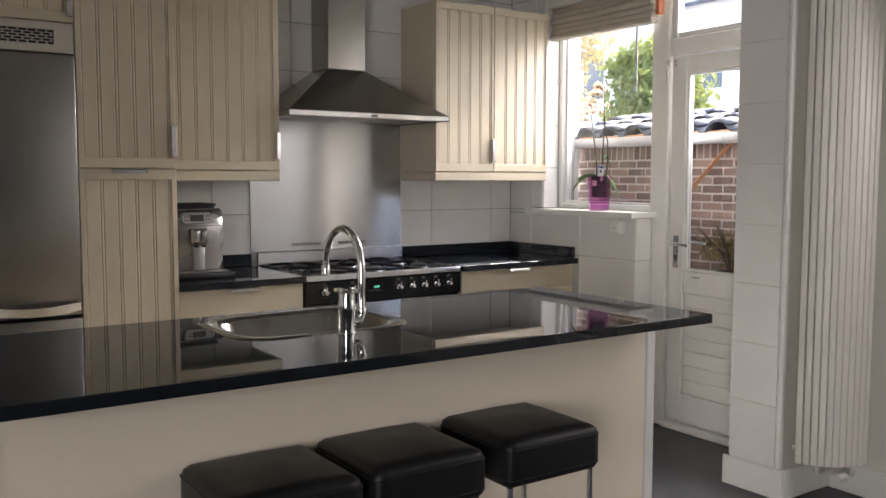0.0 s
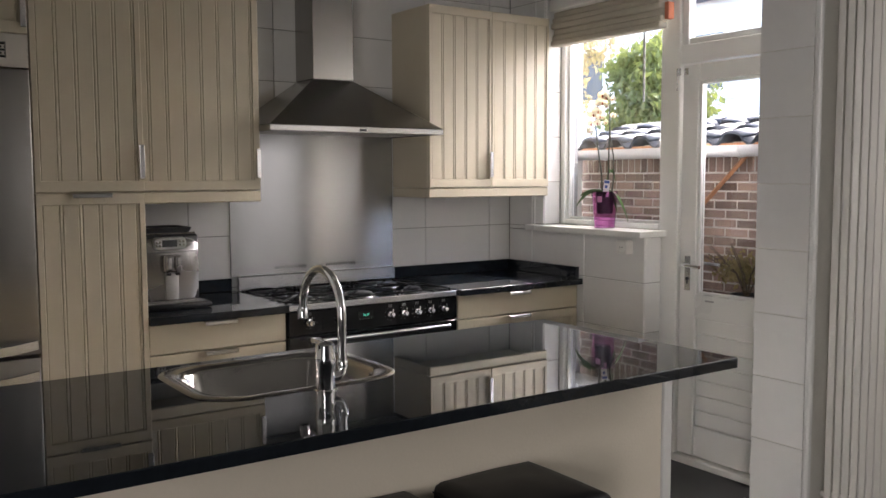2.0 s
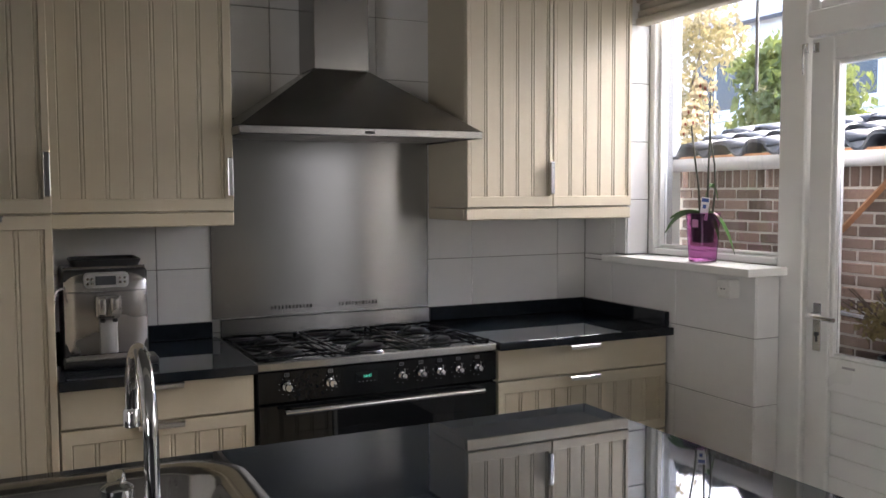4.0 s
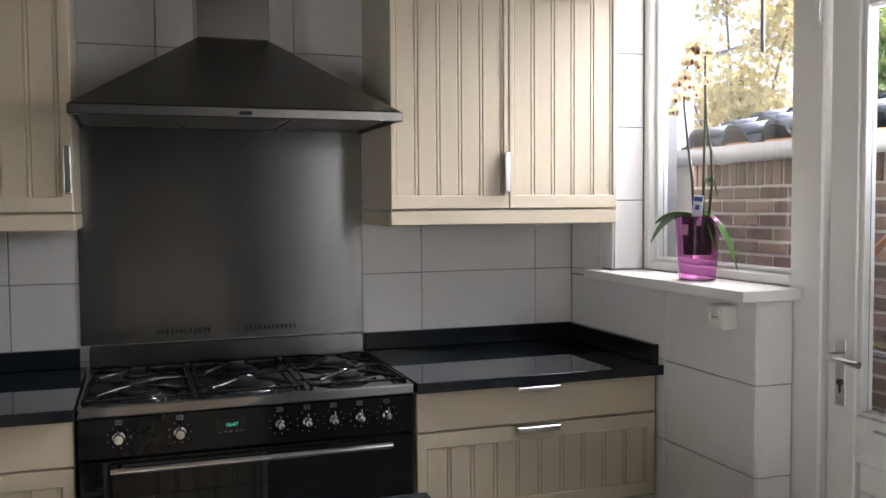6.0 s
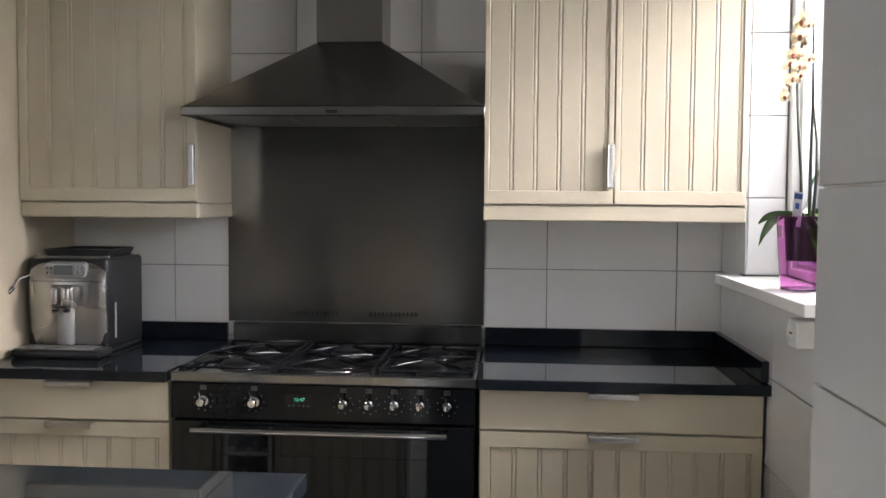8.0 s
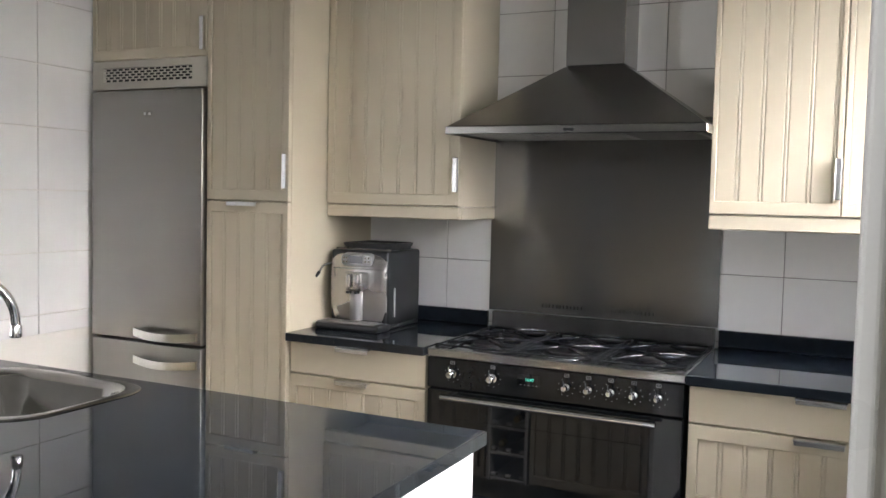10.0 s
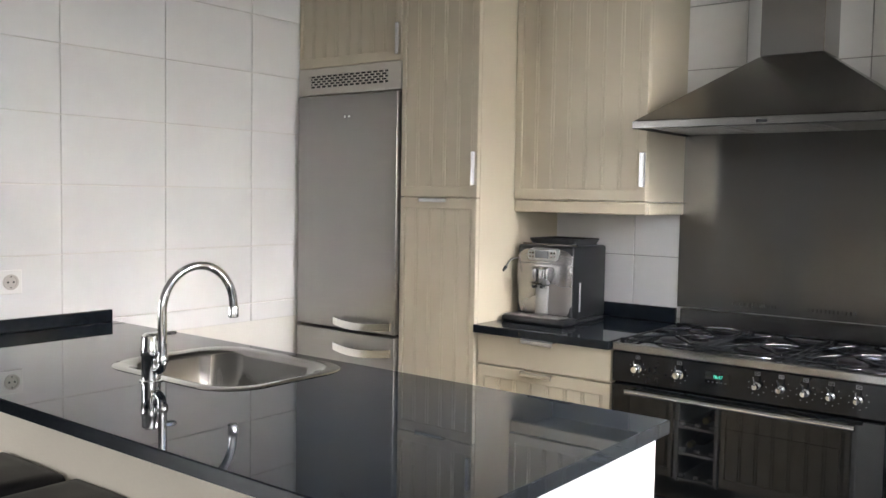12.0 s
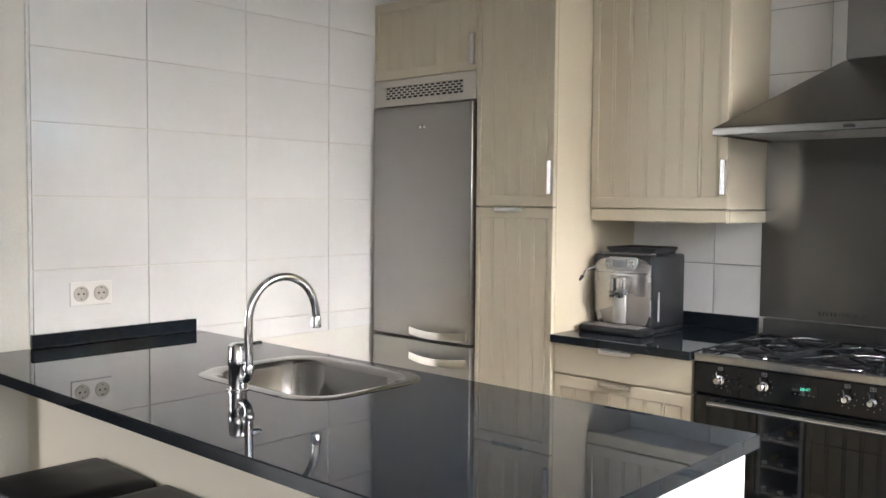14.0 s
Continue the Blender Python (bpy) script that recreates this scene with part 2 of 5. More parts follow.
def lathe(bm, profile, centre, sides=32, axis="z", close=True):
    """Turns (radius, height) pairs about an axis through centre."""
    c = Vector(centre)
    rings = []
    for r, h in profile:
        ring = []
        for k in range(sides):
            a = 2 * math.pi * k / sides
            u, w = r * math.cos(a), r * math.sin(a)
            ring.append(bm.verts.new(c + Vector({"z": (u, w, h), "y": (u, h, w), "x": (h, u, w)}[axis])))
        rings.append(ring)
    for a, b in zip(rings, rings[1:]):
        for k in range(sides):
            bm.faces.new((a[k], a[(k + 1) % sides], b[(k + 1) % sides], b[k]))
    if close:
        bm.faces.new(rings[0][::-1])
        bm.faces.new(rings[-1])
    return bm


def rounded(x0, y0, x1, y1, r, n=6):
    out = []
    for cx, cy, a0 in ((x1 - r, y1 - r, 0), (x0 + r, y1 - r, 90), (x0 + r, y0 + r, 180), (x1 - r, y0 + r, 270)):
        for k in range(n + 1):
            a = radians(a0 + 90 * k / n)
            out.append((cx + r * math.cos(a), cy + r * math.sin(a)))
    return out


def loops(bm, rings, close_first=False, close_last=False):
    vr = [[bm.verts.new(p) for p in ring] for ring in rings]
    n = len(vr[0])
    for a, b in zip(vr, vr[1:]):
        for k in range(n):
            bm.faces.new((a[k], a[(k + 1) % n], b[(k + 1) % n], b[k]))
    if close_first:
        bm.faces.new(vr[0][::-1])
    if close_last:
        bm.faces.new(vr[-1])
    return bm


def words(text, size, m, material, parent, name="lettering", depth=0.0004):
    """Built-in font turned to a mesh at pose m."""
    cu = bpy.data.curves.new(name, "FONT")
    cu.body, cu.size, cu.extrude, cu.align_x, cu.align_y = text, size, depth, "CENTER", "CENTER"
    tmp = bpy.data.objects.new(name, cu)
    me = bpy.data.meshes.new_from_object(tmp)
    bpy.data.objects.remove(tmp)
    bm = bmesh.new()
    bm.from_mesh(me)
    bmesh.ops.transform(bm, matrix=m, verts=bm.verts)
    return part(name, bm, material, parent)

# ---- structure ----
structure("floor", B((-1.6, -5.7, -0.12, 4.95, 5.1, 0.0)), FLOOR, "dark anthracite floor of the kitchen and living room", "floor")
structure("ceiling", B((-1.6, -5.7, 2.60, 4.95, 5.1, 2.72)), CEIL, "flat unseen ceiling over the open kitchen, greyed to cut bounce light", "ceiling")
wall_back = structure("wall_back", B((1.0, 4.878, 0.0, 4.95, 5.1, 2.6)), GROUT, "kitchen wall behind the cooker with white wall tiles", "wall")
wall_left = structure("wall_left", B((1.10, 2.55, 0.0, 1.298, 4.874, 2.6)), PLASTER, "wall beside the fridge, tiled white above the island", "wall")
wall_window = structure("wall_window", B((4.608, 4.566, 0.0, 4.86, 4.874, 2.6), (4.608, 3.818, 0.0, 4.86, 4.564, 1.105),
                                         (4.72, 2.95, 2.42, 4.86, 4.564, 2.6)), GROUT,
                        "tiled garden wall with a low parapet under the kitchen window", "wall")
wall_stub = structure("wall_stub", B((4.282, 2.70, 0.0, 4.86, 2.94, 2.6)), PLASTER, "short white wall end beside the garden door", "wall")
structure("wall_right", B((4.62, 2.30, 0.0, 4.86, 2.698, 2.6), (4.62, -5.7, 0.0, 4.86, 0.30, 2.6), (4.62, 0.302, 0.0, 4.86, 2.298, 0.35), (4.62, 0.302, 2.35, 4.86, 2.298, 2.6)),
          PLASTER, "white side wall with wide garden windows", "wall")
structure("wall_living_back", B((-1.6, 2.55, 0.0, 1.098, 2.70, 2.6)), LIVING, "plain taupe inner wall of the living room", "wall")
structure("wall_living_side", B((-1.6, -5.5, 0.0, -1.45, -2.2, 2.6), (-1.6, -0.2, 0.0, -1.45, 2.548, 2.6), (-1.6, -2.198, 0.0, -1.45, -0.202, 0.45), (-1.6, -2.198, 2.30, -1.45, -0.202, 2.6)), LIVING, "plain taupe far wall of the living room", "wall")
structure("wall_front", B((-1.6, -5.7, 0.0, 4.618, -5.502, 2.6)), LIVING, "plain taupe end wall of the living room", "wall")

# out-of-view beam, put in to hold living room light off the upper kitchen
structure("beam", B((1.312, 2.70, 2.20, 4.280, 2.94, 2.598)), PLASTER, "unseen white beam added between bar and living room to shade the upper kitchen", "beam")

# wide garden window of the living room
w = thing("window_2", (4.7, 1.3, 0.35), "wide white-framed garden window of the living room", "window", kind="structure")
part("window_frame", B((4.66, 0.302, 0.352, 4.73, 2.298, 0.41), (4.66, 0.302, 2.29, 4.73, 2.298, 2.348), (4.66, 0.302, 0.412, 4.73, 0.36, 2.288),
                       (4.66, 2.24, 0.412, 4.73, 2.298, 2.288), (4.66, 1.27, 0.412, 4.73, 1.33, 2.288), bevel=0.004), WHITE, w)
for y0, y1 in ((0.362, 1.268), (1.332, 2.238)):
    part("pane", B((4.690, y0, 0.412, 4.694, y1, 2.288)), PANE, w).visible_shadow = False

# unseen window added in the far wall of the living room for the fill lamp
w = thing("window_4", (-1.5, -1.2, 0.45), "unseen white-framed window added around the far fill lamp", "window", kind="structure")
part("window_frame", B((-1.55, -2.198, 0.452, -1.48, -0.202, 0.51), (-1.55, -2.198, 2.24, -1.48, -0.202, 2.298), (-1.55, -2.198, 0.512, -1.48, -2.14, 2.238),
                       (-1.55, -0.26, 0.512, -1.48, -0.202, 2.238), (-1.55, -1.23, 0.512, -1.48, -1.17, 2.238), bevel=0.004), WHITE, w)
for y0, y1 in ((-2.138, -1.232), (-1.168, -0.262)):
    part("pane", B((-1.524, y0, 0.512, -1.520, y1, 2.238)), PANE, w).visible_shadow = False

# skirting round the wall end
for nm, b in (("baseboard_1", (4.262, 2.668, 0.0, 4.276, 2.965, 0.125)), ("baseboard_2", (4.278, 2.668, 0.0, 4.618, 2.698, 0.125)),
              ("baseboard_3", (4.59, -2.4, 0.0, 4.618, 2.666, 0.125))):
    structure(nm, B(b, bevel=0.004), WHITE, "plain white painted skirting board", "skirting board")
structure("trim_wall_corner", B((4.270, 2.690, 0.127, 4.300, 2.712, 2.59), bevel=0.008, seg=3), WHITE, "white rounded corner bead on the wall end", "trim")
structure("trim_tile_edge", B((1.299, 2.690, 0.88, 1.310, 2.702, 2.59), bevel=0.003), WHITE, "narrow white edge strip ending the wall tiles", "trim")


# window and door frame in one painted timber set
frame_win = thing("window_1", (4.75, 4.2, 1.14), "white painted kitchen window looking on the brick shed", "window", kind="structure")
FX0, FX1 = 4.722, 4.80
part("window_frame", B((FX0, 4.528, 1.141, FX1, 4.564, 2.42), (FX0, 3.835, 1.141, FX1, 4.526, 1.170), (FX0, 3.835, 2.37, FX1, 4.526, 2.42), bevel=0.004), WHITE, frame_win)
part("glazing_bead", B((4.745, 4.510, 1.172, 4.785, 4.526, 2.368), (4.745, 3.837, 1.172, 4.785, 4.508, 1.184), (4.745, 3.837, 1.186, 4.785, 3.850, 2.368), bevel=0.003), WHITE, frame_win)
part("pane", B((4.766, 3.852, 1.186, 4.770, 4.508, 2.368)), PANE, frame_win).visible_shadow = False
sill = structure("window_sill", B((4.530, 3.778, 1.109, 4.720, 4.558, 1.139), (4.530, 4.5585, 1.109, 4.600, 4.640, 1.139), bevel=0.002), WHITE,
                 "white painted window board over the tiled parapet", "window sill")
structure("door_frame", B((FX0, 3.715, 0.0, FX1 + 0.02, 3.833, 2.42), (FX0, 2.95, 1.945, FX1, 3.713, 2.035), (FX0, 2.95, 2.37, FX1, 3.713, 2.42),
                          (FX0 + 0.002, 2.945, 0.0, FX1, 2.965, 2.42), bevel=0.005), WHITE, "white painted timber frame between window and garden door", "door frame")
structure("door_sill", B((4.70, 2.967, 0.0, 4.83, 3.713, 0.035), bevel=0.005), WHITE, "raised white threshold under the garden door", "threshold")
fan = thing("window_3", (4.75, 3.4, 2.2), "white-framed fanlight above the garden door", "window", kind="structure")
part("window_frame", B((4.735, 3.675, 2.037, 4.785, 3.713, 2.368), (4.735, 2.967, 2.037, 4.785, 3.673, 2.065), (4.735, 2.967, 2.34, 4.785, 3.673, 2.368), bevel=0.004), WHITE, fan)
part("pane", B((4.760, 2.967, 2.067, 4.764, 3.673, 2.338)), PANE, fan).visible_shadow = False

# garden door: glazed above, boarded below
door = thing("door_1", (4.76, 3.34, 0.04), "white garden door, glazed above horizontal boards", "door", kind="structure")
DX0, DX1 = 4.738, 4.782
part("door_leaf", B((DX0, 3.612, 0.04, DX1, 3.708, 1.94), (DX0, 2.970, 0.04, DX1, 3.045, 1.94), (DX0, 3.047, 1.857, DX1, 3.610, 1.94),
                    (DX0, 3.047, 0.720, DX1, 3.610, 0.838), (DX0, 3.047, 0.04, DX1, 3.610, 0.19), bevel=0.004), WHITE, door)
for k in range(7):
    z = 0.193 + k * 0.0755
    part("board", B((DX0 + 0.012, 3.049, z, DX1 - 0.012, 3.608, z + 0.0748), bevel=0.006, seg=2), WHITE, door)
part("glazing_bead", B((DX0 + 0.004, 3.594, 0.840, DX1 - 0.004, 3.610, 1.855), (DX0 + 0.004, 3.047, 0.840, DX1 - 0.004, 3.592, 0.852),
                       (DX0 + 0.004, 3.047, 1.842, DX1 - 0.004, 3.592, 1.855), bevel=0.002), WHITE, door)
part("pane", B((4.758, 3.049, 0.854, 4.762, 3.592, 1.840)), PANE, door).visible_shadow = False
part("lock_plate", B((DX0 - 0.004, 3.640, 0.852, DX0, 3.676, 1.022), bevel=0.0015), ALU, door, "brushed metal lock plate")
bm = bmesh.new()
tube(bm, [(DX0 - 0.004, 3.658, 0.982), (DX0 - 0.045, 3.658, 0.982), (DX0 - 0.055, 3.650, 0.982), (DX0 - 0.057, 3.61, 0.981), (DX0 - 0.055, 3.545, 0.977)], 0.009, 12)
part("door_handle", bm, CHROME, door, "chrome lever handle", smooth=50)
bm = bmesh.new()
tube(bm, [(DX1 + 0.002, 3.655, 0.982), (DX1 + 0.045, 3.655, 0.982), (DX1 + 0.053, 3.645, 0.982), (DX1 + 0.053, 3.54, 0.979)], 0.009, 12)
part("door_handle", bm, CHROME, door, "chrome lever handle on the garden side", smooth=50)
bm = bmesh.new()
lathe(bm, [(0.008, 0.0), (0.008, 0.003), (0.006, 0.004)], (DX0 - 0.0085, 3.658, 0.912), 16, "x")
box(bm, DX0 - 0.006, 3.655, 0.885, DX0 - 0.0042, 3.661, 0.912)
part("keyhole", bm, RUBBER, door)
part("maker_plate", B((DX0 - 0.002, 3.50, 0.808, DX0, 3.55, 0.816)), GREYPLASTIC, door)
hook = thing("cabin_hook", (4.72, 3.73, 1.9), "small metal casement hook screwed to the door frame", "hook")
bm = bmesh.new()
tube(bm, [(4.716, 3.718, 1.920), (4.708, 3.718, 1.900), (4.708, 3.718, 1.832), (4.712, 3.721, 1.820), (4.716, 3.725, 1.825)], 0.004, 8)
part("hook", bm, ALU, hook, smooth=60)
part("plate", B((4.715, 3.705, 1.890, 4.721, 3.731, 1.925), bevel=0.001), ALU, hook)
part("latch_stud", B((4.733, 3.672, 1.890, 4.737, 3.700, 1.925), bevel=0.001), ALU, hook)

# gathered blind over the window
blind = thing("roman_blind", (4.66, 4.17, 2.38), "pale woven blind gathered at the window head", "blind")
part("headrail", B((4.62, 3.745, 2.31, 4.715, 4.556, 2.37), bevel=0.004), WHITE, blind, "white headrail")
for k in range(6):
    z = 2.118 + k * 0.031
    bm = bmesh.new()
    dx = 0.010 * ((k * 37) % 3)
    box(bm, 4.630 + dx, 3.765, z, 4.690 + dx * 0.5, 4.552, z + 0.034, bevel=0.012, seg=3)
    part("fold", bm, BLIND, blind, smooth=60)
bm = bmesh.new()
tube(bm, [(4.70, 3.925, 2.30), (4.699, 3.924, 2.0), (4.698, 3.922, 1.78)], 0.006, 8)
part("pull_rod", bm, GREYPLASTIC, blind, "grey hanging pull rod", smooth=60)
part("end_block", B((4.66, 3.737, 2.16, 4.70, 3.763, 2.24), bevel=0.002), TERRA, blind, "small orange wooden end block")
bm = bmesh.new()
tube(bm, [(4.80, 3.90, 1.60), (4.80, 3.89, 1.45), (4.80, 3.872, 1.25)], 0.0025, 6)
cordo = thing("cord", (4.80, 3.9, 1.25), "thin white cord hanging outside the window", "cord")
part("strand", bm, WHITEPLASTIC, cordo, smooth=60)

# ---- kitchen units ----
PITCH = 0.0695


def edge_pull(parent, x, y, z, length, upright):
    """A folded aluminium pull gripping the edge of a front."""
    if upright:
        bm = B((x - 0.010, y - 0.018, z, x + 0.010, y - 0.0005, z + length), bevel=0.003, seg=2)
    else:
        bm = bmesh.new()
        box(bm, x, y - 0.030, z - 0.004, x + length, y - 0.0005, z + 0.0005, bevel=0.0015)
        box(bm, x + 0.003, y - 0.031, z - 0.016, x + length - 0.003, y - 0.028, z - 0.002, bevel=0.001)
    return part("handle", bm, ALU, parent, "brushed aluminium edge pull")


def beaded(parent, x0, x1, z0, z1, y, side=0.016, bottom=0.042, top=0.042, face=-1, pitch=PITCH, name="door"):
    """A framed front whose field is beaded boarding; face -1 looks to -y, 1 to +y."""
    t = 0.020
    bm = bmesh.new()

    def rect(o, d):
        return [(x, y - face * d, z) for x, z in ((x0 + o[0], z0 + o[1]), (x1 - o[0], z0 + o[1]), (x1 - o[0], z1 - o[2]), (x0 + o[0], z1 - o[2]))]
    e = 0.002
    loops(bm, [rect((0, 0, 0), t), rect((0, 0, 0), e), rect((e, e, e), 0), rect((side - e, bottom - e, top - e), 0), rect((side, bottom, top), e), rect((side, bottom, top), 0.0084)], True, True)
    ob = part(name, bm, CREAM, parent)
    n = max(1, round((x1 - x0 - 2 * side) / pitch))
    wd = (x1 - x0 - 2 * side) / n
    for k in range(n):
        a = x0 + side + k * wd
        prof = [(0.0011, 0.0083), (0.0011, 0.0064), (0.0030, 0.0042), (wd - 0.0142, 0.0042), (wd - 0.0126, 0.0058), (wd - 0.0119, 0.0072), (wd - 0.0108, 0.0072),
                (wd - 0.0101, 0.0056), (wd - 0.0082, 0.0043), (wd - 0.0040, 0.0043), (wd - 0.0011, 0.0064), (wd - 0.0011, 0.0083)]
        bm = bmesh.new()
        loops(bm, [[(a + u, y - face * v, z) for u, v in prof] for z in (z0 + bottom + 0.0004, z1 - top - 0.0004)], True, True)
        part("plank", bm, CREAM, ob)
    return ob


def flat_front(x0, x1, z0, z1, y):
    return B((x0, y, z0, x1, y + 0.02, z1), bevel=0.002)


YW, YB = 4.512, 4.256     # fronts of wall units and of tall and base units
TOPZ = 2.262

# wall unit over the coffee machine
u = thing("wall_cabinet", (2.61, 4.7, 1.30), "cream wall cabinet with one beaded door", "cabinet", "kitchen wall cabinets")
part("body", B((2.319, YW + 0.022, 1.352, 2.898, 4.868, TOPZ), bevel=0.001), CREAM, u)
part("light_rail", B((2.319, YW + 0.004, 1.302, 2.900, YW + 0.026, 1.350), (2.878, YW + 0.028, 1.302, 2.900, 4.868, 1.350), bevel=0.004), CREAM, u)
d = beaded(u, 2.319, 2.898, 1.354, TOPZ, YW, side=0.03)
edge_pull(d, 2.886, YW, 1.405, 0.130, True)

# wall unit beside the window
u = thing("wall_cabinet", (4.18, 4.7, 1.30), "cream wall cabinet with two beaded doors", "cabinet", "kitchen wall cabinets")
part("body", B((3.802, YW + 0.022, 1.352, 4.588, 4.868, TOPZ), bevel=0.001), CREAM, u)
part("light_rail", B((3.800, YW + 0.004, 1.302, 4.590, YW + 0.026, 1.350), (3.800, YW + 0.028, 1.302, 3.822, 4.868, 1.350), bevel=0.004), CREAM, u)
d = beaded(u, 3.802, 4.193, 1.354, TOPZ, YW)
edge_pull(d, 4.184, YW, 1.405, 0.130, True)
d = beaded(u, 4.197, 4.588, 1.354, TOPZ, YW)

# tall unit
u = thing("tall_cabinet", (2.13, 4.55, 0.0), "tall cream larder cabinet with upper and lower beaded doors", "cabinet", "tall kitchen units")
part("body", B((1.925, YB + 0.022, 0.10, 2.316, 4.868, TOPZ), bevel=0.001), CREAM, u)
part("plinth", B((1.925, YB + 0.07, 0.0, 2.316, YB + 0.09, 0.098)), CREAM, u)
d = beaded(u, 1.927, 2.315, 1.357, TOPZ, YB, side=0.022)
edge_pull(d, 2.305, YB, 1.405, 0.130, True)
d = beaded(u, 1.927, 2.315, 0.105, 1.352, YB, side=0.022)
edge_pull(d, 2.045, YB, 1.352, 0.145, False)

# cupboard and vent above the fridge
u = thing("fridge_cabinet", (1.62, 4.55, 1.84), "cream cupboard above the fridge with a beaded door", "cabinet", "tall kitchen units")
part("body", B((1.312, YB + 0.022, 1.84, 1.922, 4.868, TOPZ), bevel=0.001), CREAM, u)
d = beaded(u, 1.314, 1.922, 1.918, TOPZ, YB, side=0.022)
edge_pull(d, 1.908, YB, 1.938, 0.130, True)
part("side_panel", B((1.312, YB + 0.024, 0.0, 1.322, 4.868, 1.838)), CREAM, u)
vent = thing("vent_grille", (1.62, YB, 1.83), "pale grey slotted vent panel above the fridge", "vent")
bm = bmesh.new()
VX0, VX1, VZ0, VZ1 = 1.375, 1.850, 1.830, 1.885
box(bm, 1.314, YB, 1.799, VX0, YB + 0.018, 1.914)
box(bm, VX1, YB, 1.799, 1.922, YB + 0.018, 1.914)
box(bm, VX0, YB, 1.799, VX1, YB + 0.018, VZ0)
box(bm, VX0, YB, VZ1, VX1, YB + 0.018, 1.914)
part("panel", bm, VENTGREY, vent)
# black sheet gives the slots the darkness of a deep gap
part("backing", B((VX0, YB + 0.016, VZ0, VX1, YB + 0.0175, VZ1)), RUBBER, vent, "dark sheet standing in for the shade behind the slots")
bm = bmesh.new()
for k in range(1, 5):
    z = VZ0 + (VZ1 - VZ0) * k / 5
    box(bm, VX0, YB + 0.002, z - 0.0016, VX1, YB + 0.006, z + 0.0016)
for row in range(5):
    for k in range(14):
        x = VX0 + (VX1 - VX0) * (k + 0.25 + 0.5 * (row % 2)) / 14
        z = VZ0 + (VZ1 - VZ0) * row / 5
        box(bm, x - 0.0035, YB + 0.001, z + 0.0004, x + 0.0035, YB + 0.0058, z + 0.0090)
part("slats", bm, VENTGREY, vent)

# fridge-freezer
f = thing("fridge_freezer", (1.62, 4.5, 0.0), "tall brushed steel fridge-freezer between white tiles and larder", "fridge")
part("body", B((1.328, 4.302, 0.02, 1.922, 4.86, 1.793), bevel=0.004), RUBBER, f, "dark fridge carcass")
d = part("fridge_door", B((1.330, 4.235, 0.775, 1.920, 4.299, 1.791), bevel=0.005, seg=3), FRIDGESTEEL, f, smooth=50)


def bow_handle(parent, z):
    bm = bmesh.new()
    n = 14
    rows = []
    for k in range(n + 1):
        s = k / n
        x = 1.595 + 0.315 * s
        y = 4.233 - 0.036 * math.sin(math.pi * min(1, 0.12 + s * 0.88)) - 0.006
        dz = -0.010 * math.sin(math.pi * s)
        rows.append([(x, y, z + dz - 0.018), (x, y - 0.012, z + dz - 0.016), (x, y - 0.012, z + dz + 0.016), (x, y, z + dz + 0.018)])
    loops(bm, rows, True, True)
    return part("handle", bm, ALU, parent, "curved bright steel handle", smooth=50)


bow_handle(d, 0.812)
bm = bmesh.new()
for x in (1.62, 1.645):
    box(bm, x, 4.2335, 1.69, x + 0.012, 4.2349, 1.70)
part("badge", bm, ALU, d)
d = part("freezer_door", B((1.330, 4.235, 0.09, 1.920, 4.299, 0.763), bevel=0.005, seg=3), FRIDGESTEEL, f, smooth=50)
bow_handle(d, 0.700)
part("plinth", B((1.33, 4.27, 0.0, 1.92, 4.30, 0.085)), RUBBER, f)


def drawer_unit(x0, x1, label, handle_x, fronts):
    u = thing("base_cabinet", ((x0 + x1) / 2, 4.55, 0.0), label, "cabinet", "kitchen base cabinets")
    part("body", B((x0, YB + 0.04, 0.10, x1, 4.868, 0.832), bevel=0.001), CREAM, u)
    part("plinth", B((x0, YB + 0.08, 0.0, x1, YB + 0.10, 0.098)), CREAM, u)
    for z0, z1, plain in fronts:
        if plain:
            dr = part("drawer", flat_front(x0 + 0.002, x1 - 0.002, z0, z1, YB + 0.018), CREAM, u)
        else:
            dr = beaded(u, x0 + 0.002, x1 - 0.002, z0, z1, YB + 0.018, side=0.030, bottom=0.04, top=0.045, name="drawer")
        edge_pull(dr, handle_x, YB + 0.018, z1, 0.142, False)
    return u


drawer_unit(2.319, 2.900, "cream base cabinet with drawers beside the cooker", 2.535, [(0.714, 0.830, True), (0.452, 0.708, False), (0.110, 0.446, False)])
drawer_unit(3.802, 4.590, "wide cream base cabinet with drawers below the window corner", 4.105, [(0.716, 0.830, True), (0.452, 0.710, False), (0.110, 0.446, False)])

# black worktops and their upstands
wt = thing("worktop", (2.61, 4.5, 0.834), "polished black granite worktop under the coffee machine", "worktop", "granite worktops")
part("slab", B((2.318, 4.243, 0.834, 2.903, 4.868, 0.865), bevel=0.002), GRANITE, wt)
part("upstand", B((2.318, 4.848, 0.866, 2.884, 4.868, 0.926), bevel=0.002), GRANITE, wt)
wt = thing("worktop", (4.2, 4.5, 0.834), "polished black granite worktop in the window corner", "worktop", "granite worktops")
part("slab", B((3.797, 4.243, 0.834, 4.600, 4.868, 0.865), bevel=0.002), GRANITE, wt)
part("upstand", B((3.800, 4.848, 0.866, 4.578, 4.868, 0.926), (4.580, 4.272, 0.866, 4.600, 4.868, 0.926), bevel=0.002), GRANITE, wt)

